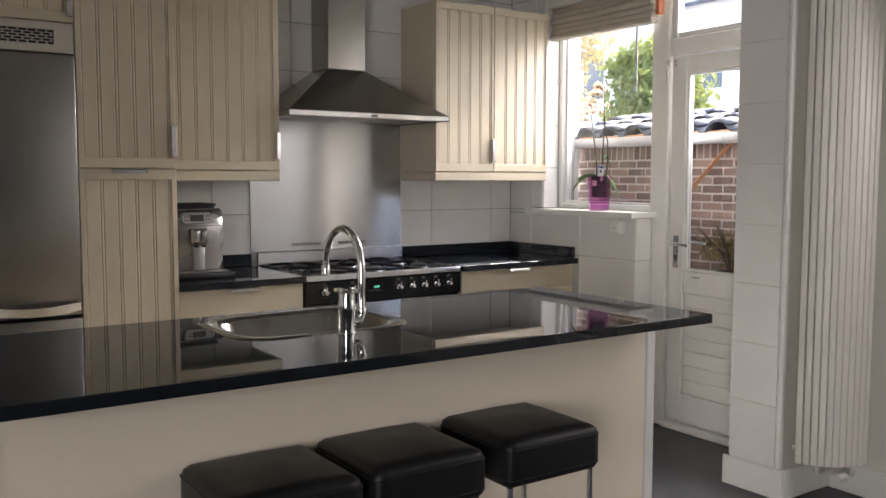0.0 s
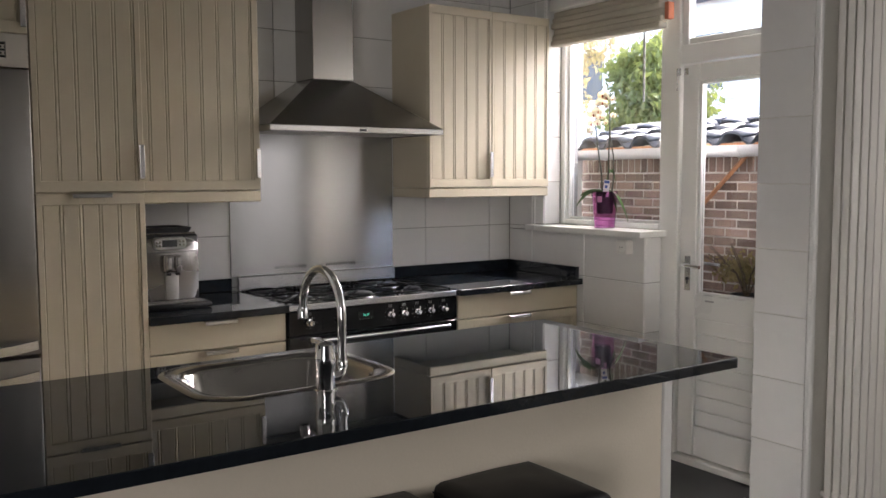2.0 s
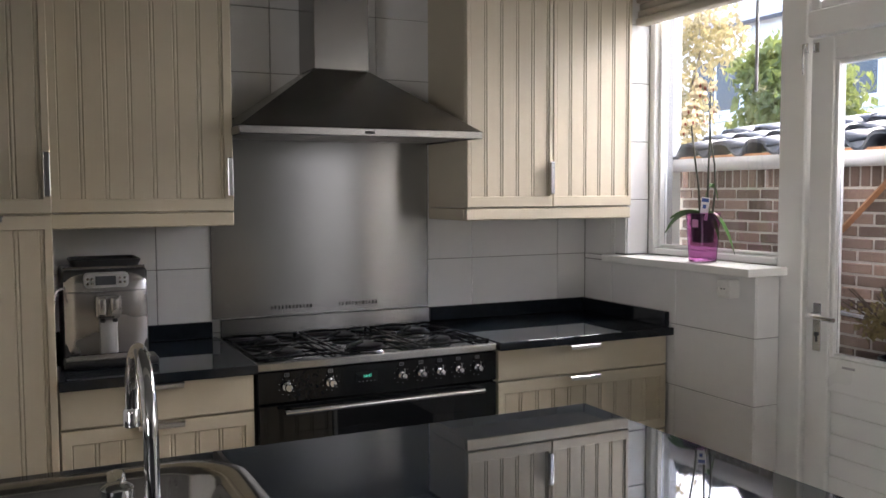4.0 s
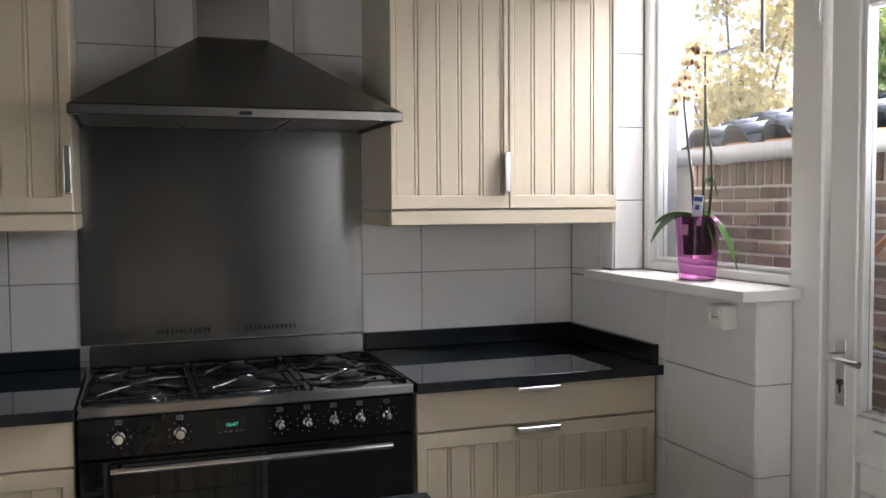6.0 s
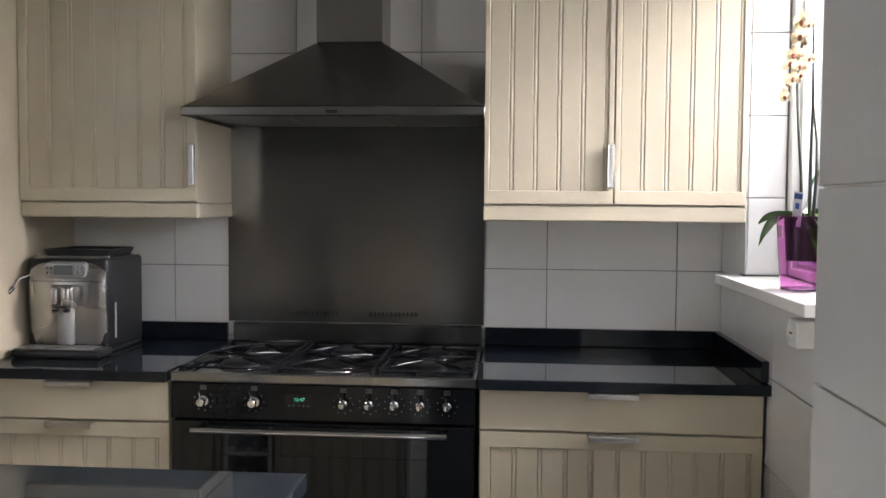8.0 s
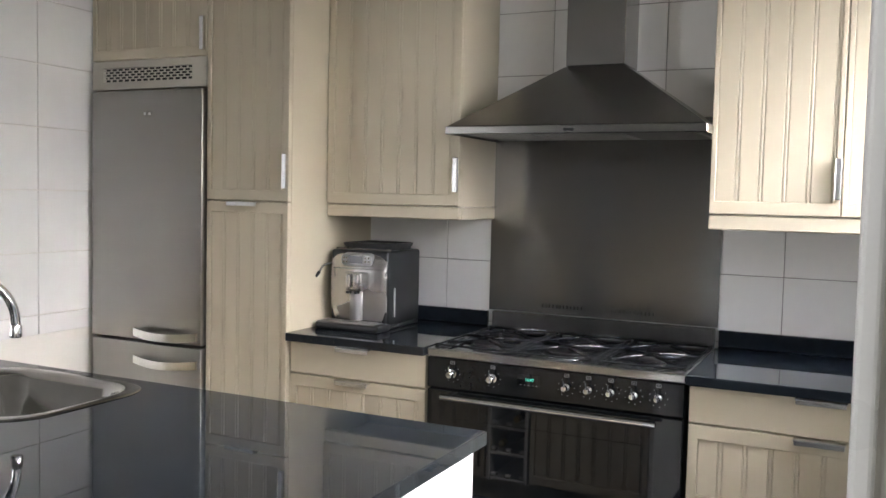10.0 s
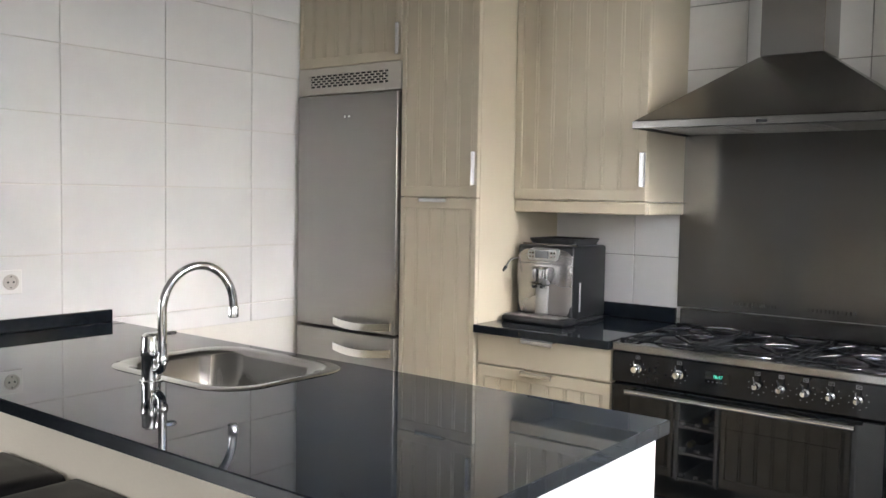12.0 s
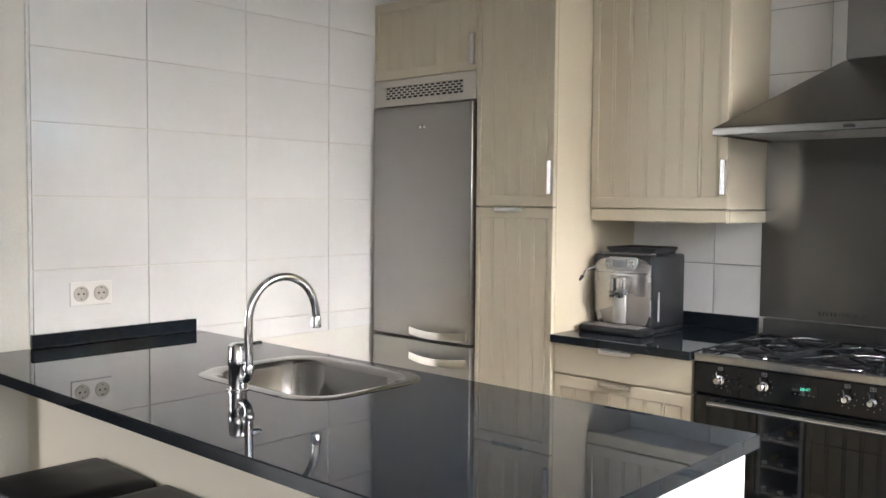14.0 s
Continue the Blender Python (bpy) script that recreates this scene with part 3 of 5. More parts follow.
# steel splashback
sp = thing("splashback", (3.34, 4.865, 0.93), "brushed stainless steel splashback sheet behind the cooker", "splashback")
part("sheet", B((2.886, 4.862, 0.932, 3.794, 4.8695, 1.70), bevel=0.001), STEEL, sp)
# slots are not cut: dark strips on the sheet imitate their shaded insides
for x0 in (3.115, 3.395):
    for k in range(12):
        x = x0 + k * 0.0145
        part("vent_slot", B((x, 4.8605, 0.957, x + 0.005, 4.8618, 0.971)), RUBBER, sp, "dark strip standing in for the shade in a vent slot")

# cooker hood
h = thing("cooker_hood", (3.35, 4.6, 1.61), "pyramid stainless steel cooker hood with square chimney", "cooker hood")
HX0, HX1, HY0, HY1 = 2.894, 3.806, 4.392, 4.866
CX0, CX1, CY0 = 3.243, 3.464, 4.672
bm = bmesh.new()
loops(bm, [[(HX0 + 0.003, HY0 + 0.003, 1.640), (HX1 - 0.003, HY0 + 0.003, 1.640), (HX1 - 0.003, HY1, 1.640), (HX0 + 0.003, HY1, 1.640)],
           [(CX0, CY0, 1.875), (CX1, CY0, 1.875), (CX1, HY1, 1.875), (CX0, HY1, 1.875)]], True, True)
bmesh.ops.bevel(bm, geom=list(bm.edges), offset=0.003, segments=2, affect="EDGES")
part("canopy", bm, HOODSTEEL, h, smooth=25)
part("rim", B((HX0, HY0, 1.612, HX1, HY0 + 0.014, 1.639), (HX0, HY0 + 0.015, 1.612, HX0 + 0.014, HY1, 1.639), (HX1 - 0.014, HY0 + 0.015, 1.612, HX1, HY1, 1.639), bevel=0.002), HOODSTEEL, h)
for x0, x1 in ((2.93, 3.20), (3.21, 3.49), (3.50, 3.77)):
    flt = part("filter", B((x0, HY0 + 0.04, 1.617, x1, HY1 - 0.03, 1.622), bevel=0.001), FRIDGESTEEL, h, "slotted grease filter")
    for k in range(14):
        y = HY0 + 0.06 + k * 0.026
        part("slat", B((x0 + 0.015, y, 1.6145, x1 - 0.015, y + 0.012, 1.6168)), FRIDGESTEEL, flt)
part("underside", B((HX0 + 0.016, HY0 + 0.016, 1.6235, HX1 - 0.016, HY1 - 0.01, 1.626)), FRIDGESTEEL, h)
part("chimney", B((CX0 + 0.002, CY0 + 0.002, 1.877, CX1 - 0.002, 4.868, 2.595), bevel=0.002), HOODSTEEL, h)
bm = bmesh.new()
loops(bm, [[(x, HY0 - 0.0012 + 0.0, z) for x, z in rounded(3.335, 1.619, 3.372, 1.629, 0.0045, 4)], [(x, HY0 - 0.0002, z) for x, z in rounded(3.335, 1.619, 3.372, 1.629, 0.0045, 4)]], True, True)
part("badge", bm, RUBBER, h, "small dark oval badge")

# ---- range cooker ----
c = thing("range_cooker", (3.35, 4.5, 0.0), "wide black range cooker with steel hob and six burners", "cooker")
KX0, KX1 = 2.906, 3.794
part("body", B((KX0 + 0.004, 4.285, 0.09, KX1 - 0.004, 4.855, 0.832), bevel=0.002), ENAMEL, c)
part("plinth", B((KX0 + 0.02, 4.34, 0.0, KX1 - 0.02, 4.36, 0.088)), ENAMEL, c)
part("hob_tray", B((KX0, 4.262, 0.834, KX1, 4.283, 0.862), (KX0, 4.284, 0.834, KX0 + 0.016, 4.85, 0.862), (KX1 - 0.016, 4.284, 0.834, KX1, 4.85, 0.862), bevel=0.004, seg=2), STEEL, c, "bright steel hob edge")
part("hob", B((KX0 + 0.017, 4.284, 0.834, KX1 - 0.017, 4.85, 0.852)), OVENGLASS, c, "black enamelled hob plate")
part("upstand", B((KX0 + 0.006, 4.834, 0.863, KX1 - 0.006, 4.860, 0.931), bevel=0.003), STEEL, c, "steel upstand behind the hob")
panel = part("control_panel", B((KX0 + 0.002, 4.266, 0.726, KX1 - 0.002, 4.284, 0.832), bevel=0.003), ENAMEL, c)
for x, big in ((3.005, 1), (3.155, 1), (3.414, 0), (3.488, 0), (3.561, 0), (3.635, 0), (3.712, 0)):
    bm = bmesh.new()
    r = 0.0135 if big else 0.0105
    lathe(bm, [(r * 1.15, 0.0), (r * 1.15, -0.004), (r * 0.6, -0.006), (r * 0.55, -0.016), (r * 0.95, -0.020), (r * 1.0, -0.027), (r * 0.8, -0.031), (r * 0.3, -0.032)], (x, 4.2655, 0.780), 20, "y")
    tube(bm, [(x, 4.242, 0.784), (x - 0.001, 4.238, 0.798), (x - 0.002, 4.236, 0.808)], 0.0028, 8)
    part("knob", bm, CHROME, panel, "chrome knob with a short pointer", smooth=40)
    bm = bmesh.new()
    for a in range(0, 360, 40):
        px, pz = x + 0.028 * math.cos(radians(a)), 0.780 + 0.028 * math.sin(radians(a))
        if abs(a - 80) > 30:
            box(bm, px - 0.0012, 4.2648, pz - 0.0012, px + 0.0012, 4.2659, pz + 0.0012)
    for dx0, dz0, dx1, dz1 in ((-0.008, 0.033, 0.008, 0.0342), (-0.008, 0.0428, 0.008, 0.044), (-0.008, 0.0344, -0.0068, 0.0426), (0.0068, 0.0344, 0.008, 0.0426), (-0.003, 0.0375, 0.003, 0.0395)):
        box(bm, x + dx0, 4.2648, 0.780 + dz0, x + dx1, 4.2659, 0.780 + dz1)
    part("dial_marks", bm, PRINT, panel)
clock = part("clock_window", B((3.245, 4.2645, 0.768, 3.325, 4.2658, 0.806)), OVENGLASS, panel)
words("16:47", 0.0145, pose(3.287, 4.2640, 0.789, 90, 0, 0), DISPLAY, panel, "clock_digits")
part("clock_buttons", B(*[(3.255 + k * 0.014, 4.2640, 0.7705, 3.259 + k * 0.014, 4.2644, 0.7725) for k in range(5)]), PRINT, panel)
od = part("oven_door", B((KX0 + 0.004, 4.264, 0.215, KX1 - 0.004, 4.2845, 0.720), bevel=0.003), OVENGLASS, c, "black glass oven door")
part("oven_window", B((3.03, 4.2625, 0.30, 3.665, 4.2636, 0.625), bevel=0.0004), OVENGLASS, od)
bm = bmesh.new()
tube(bm, [(2.985, 4.216, 0.705), (3.715, 4.216, 0.705)], 0.0095, 14)
for x in (3.005, 3.695):
    tube(bm, [(x, 4.2635, 0.705), (x, 4.216, 0.705)], 0.008, 12)
part("door_rail", bm, CHROME, od, "bright tubular oven rail", smooth=50)
part("storage_drawer", B((KX0 + 0.004, 4.266, 0.095, KX1 - 0.004, 4.2845, 0.210), bevel=0.003), ENAMEL, c)
for i, x in enumerate((3.055, 3.350, 3.645)):
    bm = bmesh.new()
    x0, x1, y0, y1, z = x - 0.135, x + 0.135, 4.315, 4.805, 0.874
    for a, b_ in (((x0, y0), (x1, y0)), ((x0, y1), (x1, y1)), ((x0, y0), (x0, y1)), ((x1, y0), (x1, y1)), ((x0, 4.56), (x1, 4.56))):
        tube(bm, [(*a, z - 0.006), (*b_, z - 0.006)], 0.004, 6)
    for cy in (4.44, 4.685):
        for a in range(0, 360, 90):
            ca, sa = math.cos(radians(a + 45)), math.sin(radians(a + 45))
            tube(bm, [(x + 0.150 * ca, cy + 0.135 * sa, z), (x + 0.09 * ca, cy + 0.09 * sa, z + 0.006), (x + 0.032 * ca, cy + 0.032 * sa, z + 0.007)], 0.005, 6)
    for px in (x0, x1):
        for py in (y0, y1):
            tube(bm, [(px, py, 0.853), (px, py, z)], 0.006, 6)
    part("pan_support", bm, ENAMEL, c, "black enamelled pan support", smooth=60)
    for cy, r in ((4.44, (0.048, 0.060, 0.040)[i]), (4.685, (0.038, 0.045, 0.052)[i])):
        bm = bmesh.new()
        lathe(bm, [(r * 1.25, 0.853), (r * 1.2, 0.858), (r * 0.9, 0.860), (r * 0.9, 0.863), (r, 0.864), (r, 0.868), (r * 0.86, 0.871), (r * 0.2, 0.872)], (x, cy, 0), 24)
        part("burner", bm, IRON, c, smooth=40)
        bm = bmesh.new()
        lathe(bm, [(r * 1.36, 0.8525), (r * 1.34, 0.8560), (r * 1.27, 0.8565), (r * 1.26, 0.8535)], (x, cy, 0), 24, close=False)
        part("burner_ring", bm, STEEL, c, "steel burner ring", smooth=40)

# ---- island ----
isl = thing("kitchen_island", (2.4, 3.0, 0.0), "cream plastered breakfast-bar island with a white end panel", "kitchen island")
part("bar_wall", B((1.300, 2.682, 0.0, 3.462, 2.760, 0.837), bevel=0.003), BARWALL, isl, "cream plastered bar front")
part("corner_post", B((3.464, 2.676, 0.0, 3.504, 2.762, 0.837), bevel=0.003), WHITE, isl, "white corner post")
part("end_panel", B((3.484, 2.764, 0.0, 3.504, 3.314, 0.837), bevel=0.002), WHITE, isl, "white end panel")
part("carcass", B((1.300, 2.765, 0.10, 2.745, 3.287, 0.66), (2.945, 2.765, 0.10, 3.482, 3.287, 0.835)), CREAM, isl)
for x0, x1 in ((2.955, 3.480), (2.30, 2.735), (1.86, 2.295)):
    d = beaded(isl, x0, x1, 0.11, 0.83, 3.312, face=1, side=0.022, name="cabinet_door")
    bm = B((x0 + 0.15, 3.313, 0.826, x0 + 0.29, 3.342, 0.830))
    part("handle", bm, ALU, d, "brushed aluminium edge pull")
part("plinth", B((1.31, 3.24, 0.0, 3.47, 3.26, 0.098)), CREAM, isl)
rack = thing("wine_rack", (2.845, 3.1, 0.10), "white open wine rack built into the island", "wine rack")
part("side", B((2.747, 2.78, 0.10, 2.762, 3.312, 0.835)), WHITE, rack)
part("side", B((2.928, 2.78, 0.10, 2.943, 3.312, 0.835)), WHITE, rack)
part("backing", B((2.764, 2.768, 0.10, 2.926, 2.778, 0.835)), CREAM, rack)
for k in range(7):
    z = 0.104 + k * 0.1190
    bm = bmesh.new()
    box(bm, 2.763, 2.78, z, 2.927, 3.307, z + 0.012)
    if k < 6:
        for x0, x1 in ((2.763, 2.79), (2.832, 2.858), (2.90, 2.927)):
            box(bm, x0, 3.282, z + 0.013, x1, 3.302, z + 0.030, bevel=0.004)
    part("shelf", bm, WHITE, rack)
for k, x in ((4, 2.811), (4, 2.879), (3, 2.811), (2, 2.879), (1, 2.811)):
    b_ = thing("wine_bottle", (x, 3.1, 0.15), "dark wine bottle lying in the rack", "bottle", "bottles in the wine rack")
    bm = bmesh.new()
    z = 0.117 + k * 0.1190 + 0.034
    lathe(bm, [(0.026, -0.21), (0.033, -0.20), (0.033, 0.0), (0.014, 0.07), (0.012, 0.13), (0.014, 0.132), (0.014, 0.14)], (x, 3.152, z), 16, "y")
    part("glass", bm, BOTTLE, b_, smooth=40)
    bm = bmesh.new()
    lathe(bm, [(0.0145, 0.10), (0.0145, 0.143), (0.003, 0.1435)], (x, 3.152, z), 16, "y")
    part("capsule", bm, surface("foil_capsule", (0.5, 0.42, 0.12), 0.4, 0.6), b_, smooth=40)

top = thing("island_worktop", (2.4, 2.92, 0.848), "polished black granite island top overhanging the bar side", "worktop", "granite worktops")
TX0, TX1, TY0, TY1, TZ0, TZ1 = 1.309, 3.528, 2.452, 3.331, 0.838, 0.869
SX0, SX1, SY0, SY1 = 2.068, 2.570, 2.864, 3.248
bm = bmesh.new()
outer = [(TX0, TY0), (TX1, TY0), (TX1, TY1), (TX0, TY1)]
inner = [(SX0, SY0), (SX1, SY0), (SX1, SY1), (SX0, SY1)]
b_ = 0.0025
sh = [(TX0, TY0 + b_), (TX1 - b_, TY0 + b_), (TX1 - b_, TY1 - b_), (TX0, TY1 - b_)]
loops(bm, [[(x, y, TZ0) for x, y in inner], [(x, y, TZ0) for x, y in outer], [(x, y, TZ1 - b_) for x, y in outer], [(x, y, TZ1) for x, y in sh],
           [(x, y, TZ1) for x, y in inner], [(x, y, TZ0) for x, y in inner]])
bmesh.ops.remove_doubles(bm, verts=bm.verts, dist=1e-5)
part("slab", bm, GRANITE, top)
part("upstand", B((1.309, 2.690, 0.870, 1.329, 3.312, 0.916), bevel=0.002), GRANITE, top)

# sink
s = thing("sink", (2.36, 3.05, 0.72), "inset stainless steel sink with a rounded rim", "sink")
bm = bmesh.new()
def ring(x0, y0, x1, y1, r, z):
    return [(x, y, z) for x, y in rounded(x0, y0, x1, y1, r, 8)]
rim = (2.070, 2.822, 2.657, 3.290)
rings = ((0.0, 0.125, 0.8815), (0.004, 0.124, 0.8845), (0.026, 0.116, 0.8845), (0.046, 0.104, 0.8800), (0.058, 0.098, 0.868), (0.070, 0.094, 0.745), (0.088, 0.085, 0.722))
loops(bm, [ring(rim[0] + d, rim[1] + d, rim[2] - d, rim[3] - d, c_, z) for d, c_, z in rings] + [ring(2.32, 3.01, 2.40, 3.09, 0.035, 0.716)], False, True)
part("bowl", bm, SINKSTEEL, s, smooth=50)
bm = bmesh.new()
lathe(bm, [(0.04, 0.717), (0.04, 0.720), (0.030, 0.722), (0.028, 0.718), (0.004, 0.718)], (2.36, 3.05, 0), 24)
part("drain", bm, CHROME, s, "chrome basket drain", smooth=40)

s.location += Vector((-0.045, 0, -0.012))

# mixer tap
tp = thing("mixer_tap", (2.40, 2.80, 0.878), "chrome kitchen mixer tap with a tall swan-neck spout", "tap")
bm = bmesh.new()
lathe(bm, [(0.029, 0.8815), (0.029, 0.884), (0.0245, 0.886), (0.0245, 0.945), (0.0262, 0.948), (0.0262, 0.968), (0.0245, 0.974), (0.0235, 1.000), (0.016, 1.006), (0.004, 1.008)], (2.383, 2.80, 0), 28)
part("body", bm, CHROME, tp, smooth=40)
bm = bmesh.new()
loops(bm, [[(x, y, 0.998) for x, y in rounded(2.372, 2.787, 2.452, 2.813, 0.008, 4)], [(x, y, 1.004) for x, y in rounded(2.372, 2.787, 2.455, 2.813, 0.010, 4)],
           [(x, y, 1.007) for x, y in rounded(2.376, 2.790, 2.452, 2.810, 0.009, 4)]], True, True)
bmesh.ops.rotate(bm, cent=(2.383, 2.80, 1.0), matrix=Matrix.Rotation(radians(86), 3, "Z"), verts=bm.verts)
part("lever", bm, CHROME, tp, smooth=40)
bm = bmesh.new()
R = 0.113
pts = [(2.400, 2.80, 0.912), (2.418, 2.80, 0.913), (2.428, 2.80, 0.920), (2.432, 2.80, 0.935), (2.432, 2.80, 1.0), (2.432, 2.80, 1.066)]
pts += [(2.432, 2.80 + R - R * math.cos(radians(a)), 1.066 + R * math.sin(radians(a))) for a in range(10, 181, 10)]
pts += [(2.431, 2.80 + 2 * R + 0.001, 1.060)]
tube(bm, pts, 0.0115, 16)
part("spout", bm, CHROME, tp, smooth=40)
bm = bmesh.new()
lathe(bm, [(0.0125, 1.030), (0.0145, 1.032), (0.0145, 1.058), (0.0125, 1.062)], (2.431, 2.80 + 2 * R + 0.001, 0), 20)
part("aerator", bm, CHROME, tp, smooth=40)
bm = bmesh.new()
lathe(bm, [(0.014, 0.935), (0.0145, 0.938), (0.0145, 0.950), (0.013, 0.953)], (2.432, 2.80, 0), 20)
part("collar", bm, CHROME, tp, smooth=40)

tp.location += Vector((-0.047, 0, -0.012))

# ---- bar stools ----
st = thing("bar_stool", (1.969, 2.515, 0.0), "black leather cube bar stool on chrome legs", "bar stool", "stools at the bar")
hw = 0.170
bm = bmesh.new()
box(bm, 1.969 - hw, 2.515 - hw, 0.477, 1.969 + hw, 2.515 + hw, 0.612)
bmesh.ops.subdivide_edges(bm, edges=bm.edges, cuts=13, use_grid_fill=True)
zc, hz, rr = 0.5445, 0.0675, 0.026
for v in bm.verts:
    p = Vector((v.co.x - 1.969, v.co.y - 2.515, v.co.z - zc))
    core = Vector((max(-hw + rr, min(hw - rr, p.x)), max(-hw + rr, min(hw - rr, p.y)), max(-hz + rr, min(hz - rr, p.z))))
    d_ = p - core
    if d_.length > 1e-6:
        p = core + d_.normalized() * min(rr, max(abs(d_.x), abs(d_.y), abs(d_.z)))
    ux, uy = p.x / hw, p.y / hw
    bulge = (1 - ux * ux) * (1 - uy * uy)
    if p.z > 0:
        p.z += 0.009 * bulge + 0.0015 * noise.noise(Vector((ux * 2.1, uy * 2.1, 3.0)))
    p.x *= 1 + 0.012 * (1 - (p.z / hz) ** 2)
    p.y *= 1 + 0.012 * (1 - (p.z / hz) ** 2)
    v.co = p + Vector((1.969, 2.515, zc))
part("seat", bm, LEATHER, st, smooth=80)
bm = bmesh.new()
for z, o in ((0.586, 0.0015), (0.503, 0.0015)):
    ps = [(x, y, z) for x, y in rounded(1.969 - hw - o, 2.515 - hw - o, 1.969 + hw + o, 2.515 + hw + o, 0.024, 5)]
    tube(bm, ps + ps[:1], 0.0022, 6)
for sx in (-1, 1):
    for sy in (-1, 1):
        tube(bm, [(1.969 + sx * (hw - 0.0065), 2.515 + sy * (hw - 0.0065), 0.503), (1.969 + sx * (hw - 0.0065), 2.515 + sy * (hw - 0.0065), 0.586)], 0.002, 6)
part("piping", bm, LEATHER, st, "stitched leather seam", smooth=60)
for sx in (-1, 1):
    for sy in (-1, 1):
        bm = bmesh.new()
        lx, ly = 1.969 + sx * (hw - 0.022), 2.515 + sy * (hw - 0.022)
        tube(bm, [(lx, ly, 0.008), (lx, ly, 0.480)], 0.009, 12)
        part("leg", bm, CHROME, st, "chrome leg", smooth=50)
        bm = bmesh.new()
        lathe(bm, [(0.011, 0.0), (0.012, 0.002), (0.011, 0.008)], (lx, ly, 0), 12)
        part("foot", bm, RUBBER, st)
bm = bmesh.new()
q = hw - 0.022
for a, b_ in (((-q, -q), (q, -q)), ((q, -q), (q, q)), ((q, q), (-q, q)), ((-q, q), (-q, -q))):
    tube(bm, [(1.969 + a[0], 2.515 + a[1], 0.20), (1.969 + b_[0], 2.515 + b_[1], 0.20)], 0.007, 10)
part("footrest", bm, CHROME, st, "chrome footrest rails", smooth=50)
copy_thing(st, Matrix.Translation((2.342, 2.525, 0.0)))
copy_thing(st, Matrix.Translation((2.754, 2.525, 0.0)))

# ---- coffee machine ----
cm = thing("coffee_machine", (2.505, 4.62, 0.866), "silver and black bean-to-cup coffee machine on the worktop", "coffee machine")
M0 = Matrix.Translation((2.477, 4.455, 0.866))


def cpart(name, bm, mat, label="", smooth=None, parent=None):
    bmesh.ops.transform(bm, matrix=M0, verts=bm.verts)
    return part(name, bm, mat, parent or cm, label, smooth)


cpart("housing", B((-0.130, 0.052, 0.012, 0.130, 0.325, 0.305), bevel=0.012, seg=3), RUBBER, "black side housing", 50)
bm = bmesh.new()
prof = [(0.045, 0.030), (0.036, 0.09), (0.030, 0.16), (0.030, 0.22), (0.036, 0.26), (0.052, 0.295), (0.075, 0.312)]
loops(bm, [[(x, y + 0.006 * (x / 0.126) ** 2 + 0.010 * (x / 0.126) ** 8, z) for y, z in prof] + [(x, 0.085, 0.312), (x, 0.085, 0.030)] for x in [-0.126 + 0.0126 * k for k in range(21)]], True, True)
cpart("front_cover", bm, SILVER, "curved silver front", 35)
bm = bmesh.new()
loops(bm, [[(x, 0.0285 + 0.006 * (x / 0.126) ** 2 + 0.010 * (x / 0.126) ** 8 + d, z) for d, z in ((0.0, 0.2330), (0.006, 0.2330), (0.006, 0.2346), (0.0, 0.2346))] for x in [-0.12 + 0.012 * k for k in range(21)]], True, True)
cpart("seam", bm, RUBBER, "dark seam across the front", 40)
cpart("foot_base", B((-0.128, 0.03, 0.0, 0.128, 0.32, 0.013), bevel=0.003), RUBBER)
bm = B((-0.135, -0.052, 0.0, 0.148, 0.052, 0.026), bevel=0.008, seg=2)
cpart("drip_tray", bm, RUBBER, "dark drip tray", 40)
bm = B((-0.128, -0.044, 0.0265, 0.124, 0.034, 0.0300), bevel=0.001)
grid = cpart("drip_grid", bm, SILVER, "silver drip grid")
for k in range(9):
    cpart("grid_bar", B((-0.115 + k * 0.026, -0.036, 0.0302, -0.103 + k * 0.026, 0.028, 0.0316)), SILVER, parent=grid)
cpart("spout", B((-0.036, 0.000, 0.150, 0.042, 0.034, 0.222), (-0.030, -0.014, 0.158, -0.002, 0.0, 0.218), (0.008, -0.014, 0.158, 0.036, 0.0, 0.218), bevel=0.008, seg=3), SILVER, "silver coffee spout", 50)
cpart("spout_nozzle", B((-0.023, -0.008, 0.138, -0.008, 0.012, 0.149), (0.014, -0.008, 0.138, 0.029, 0.012, 0.149), bevel=0.002), RUBBER)
cpart("tank_front", B((-0.024, 0.022, 0.032, 0.032, 0.036, 0.148), bevel=0.004), GREYPLASTIC, "grey service front", 50)
bm = bmesh.new()
loops(bm, [[(x, 0.028, z) for x, z in rounded(-0.066, 0.246, 0.070, 0.290, 0.016, 5)], [(x, 0.060, z) for x, z in rounded(-0.069, 0.243, 0.073, 0.296, 0.016, 5)]], True, True)
pan = cpart("control_panel", bm, GREYPLASTIC, "pale grey control panel", 40)
cpart("screen", B((-0.032, 0.0262, 0.255, 0.030, 0.0278, 0.284), bevel=0.0005), LCD, "dark display", parent=pan)
for dx, dz in ((-0.055, 0.275), (-0.055, 0.260), (-0.042, 0.275), (-0.042, 0.260), (0.043, 0.277), (0.043, 0.263), (0.057, 0.277), (0.057, 0.263)):
    bm = bmesh.new()
    lathe(bm, [(0.0045, 0.0278), (0.0045, 0.0262), (0.003, 0.0258)], (dx, 0, dz), 12, "y")
    cpart("button", bm, SILVER, "", 40, pan)
bm = bmesh.new()
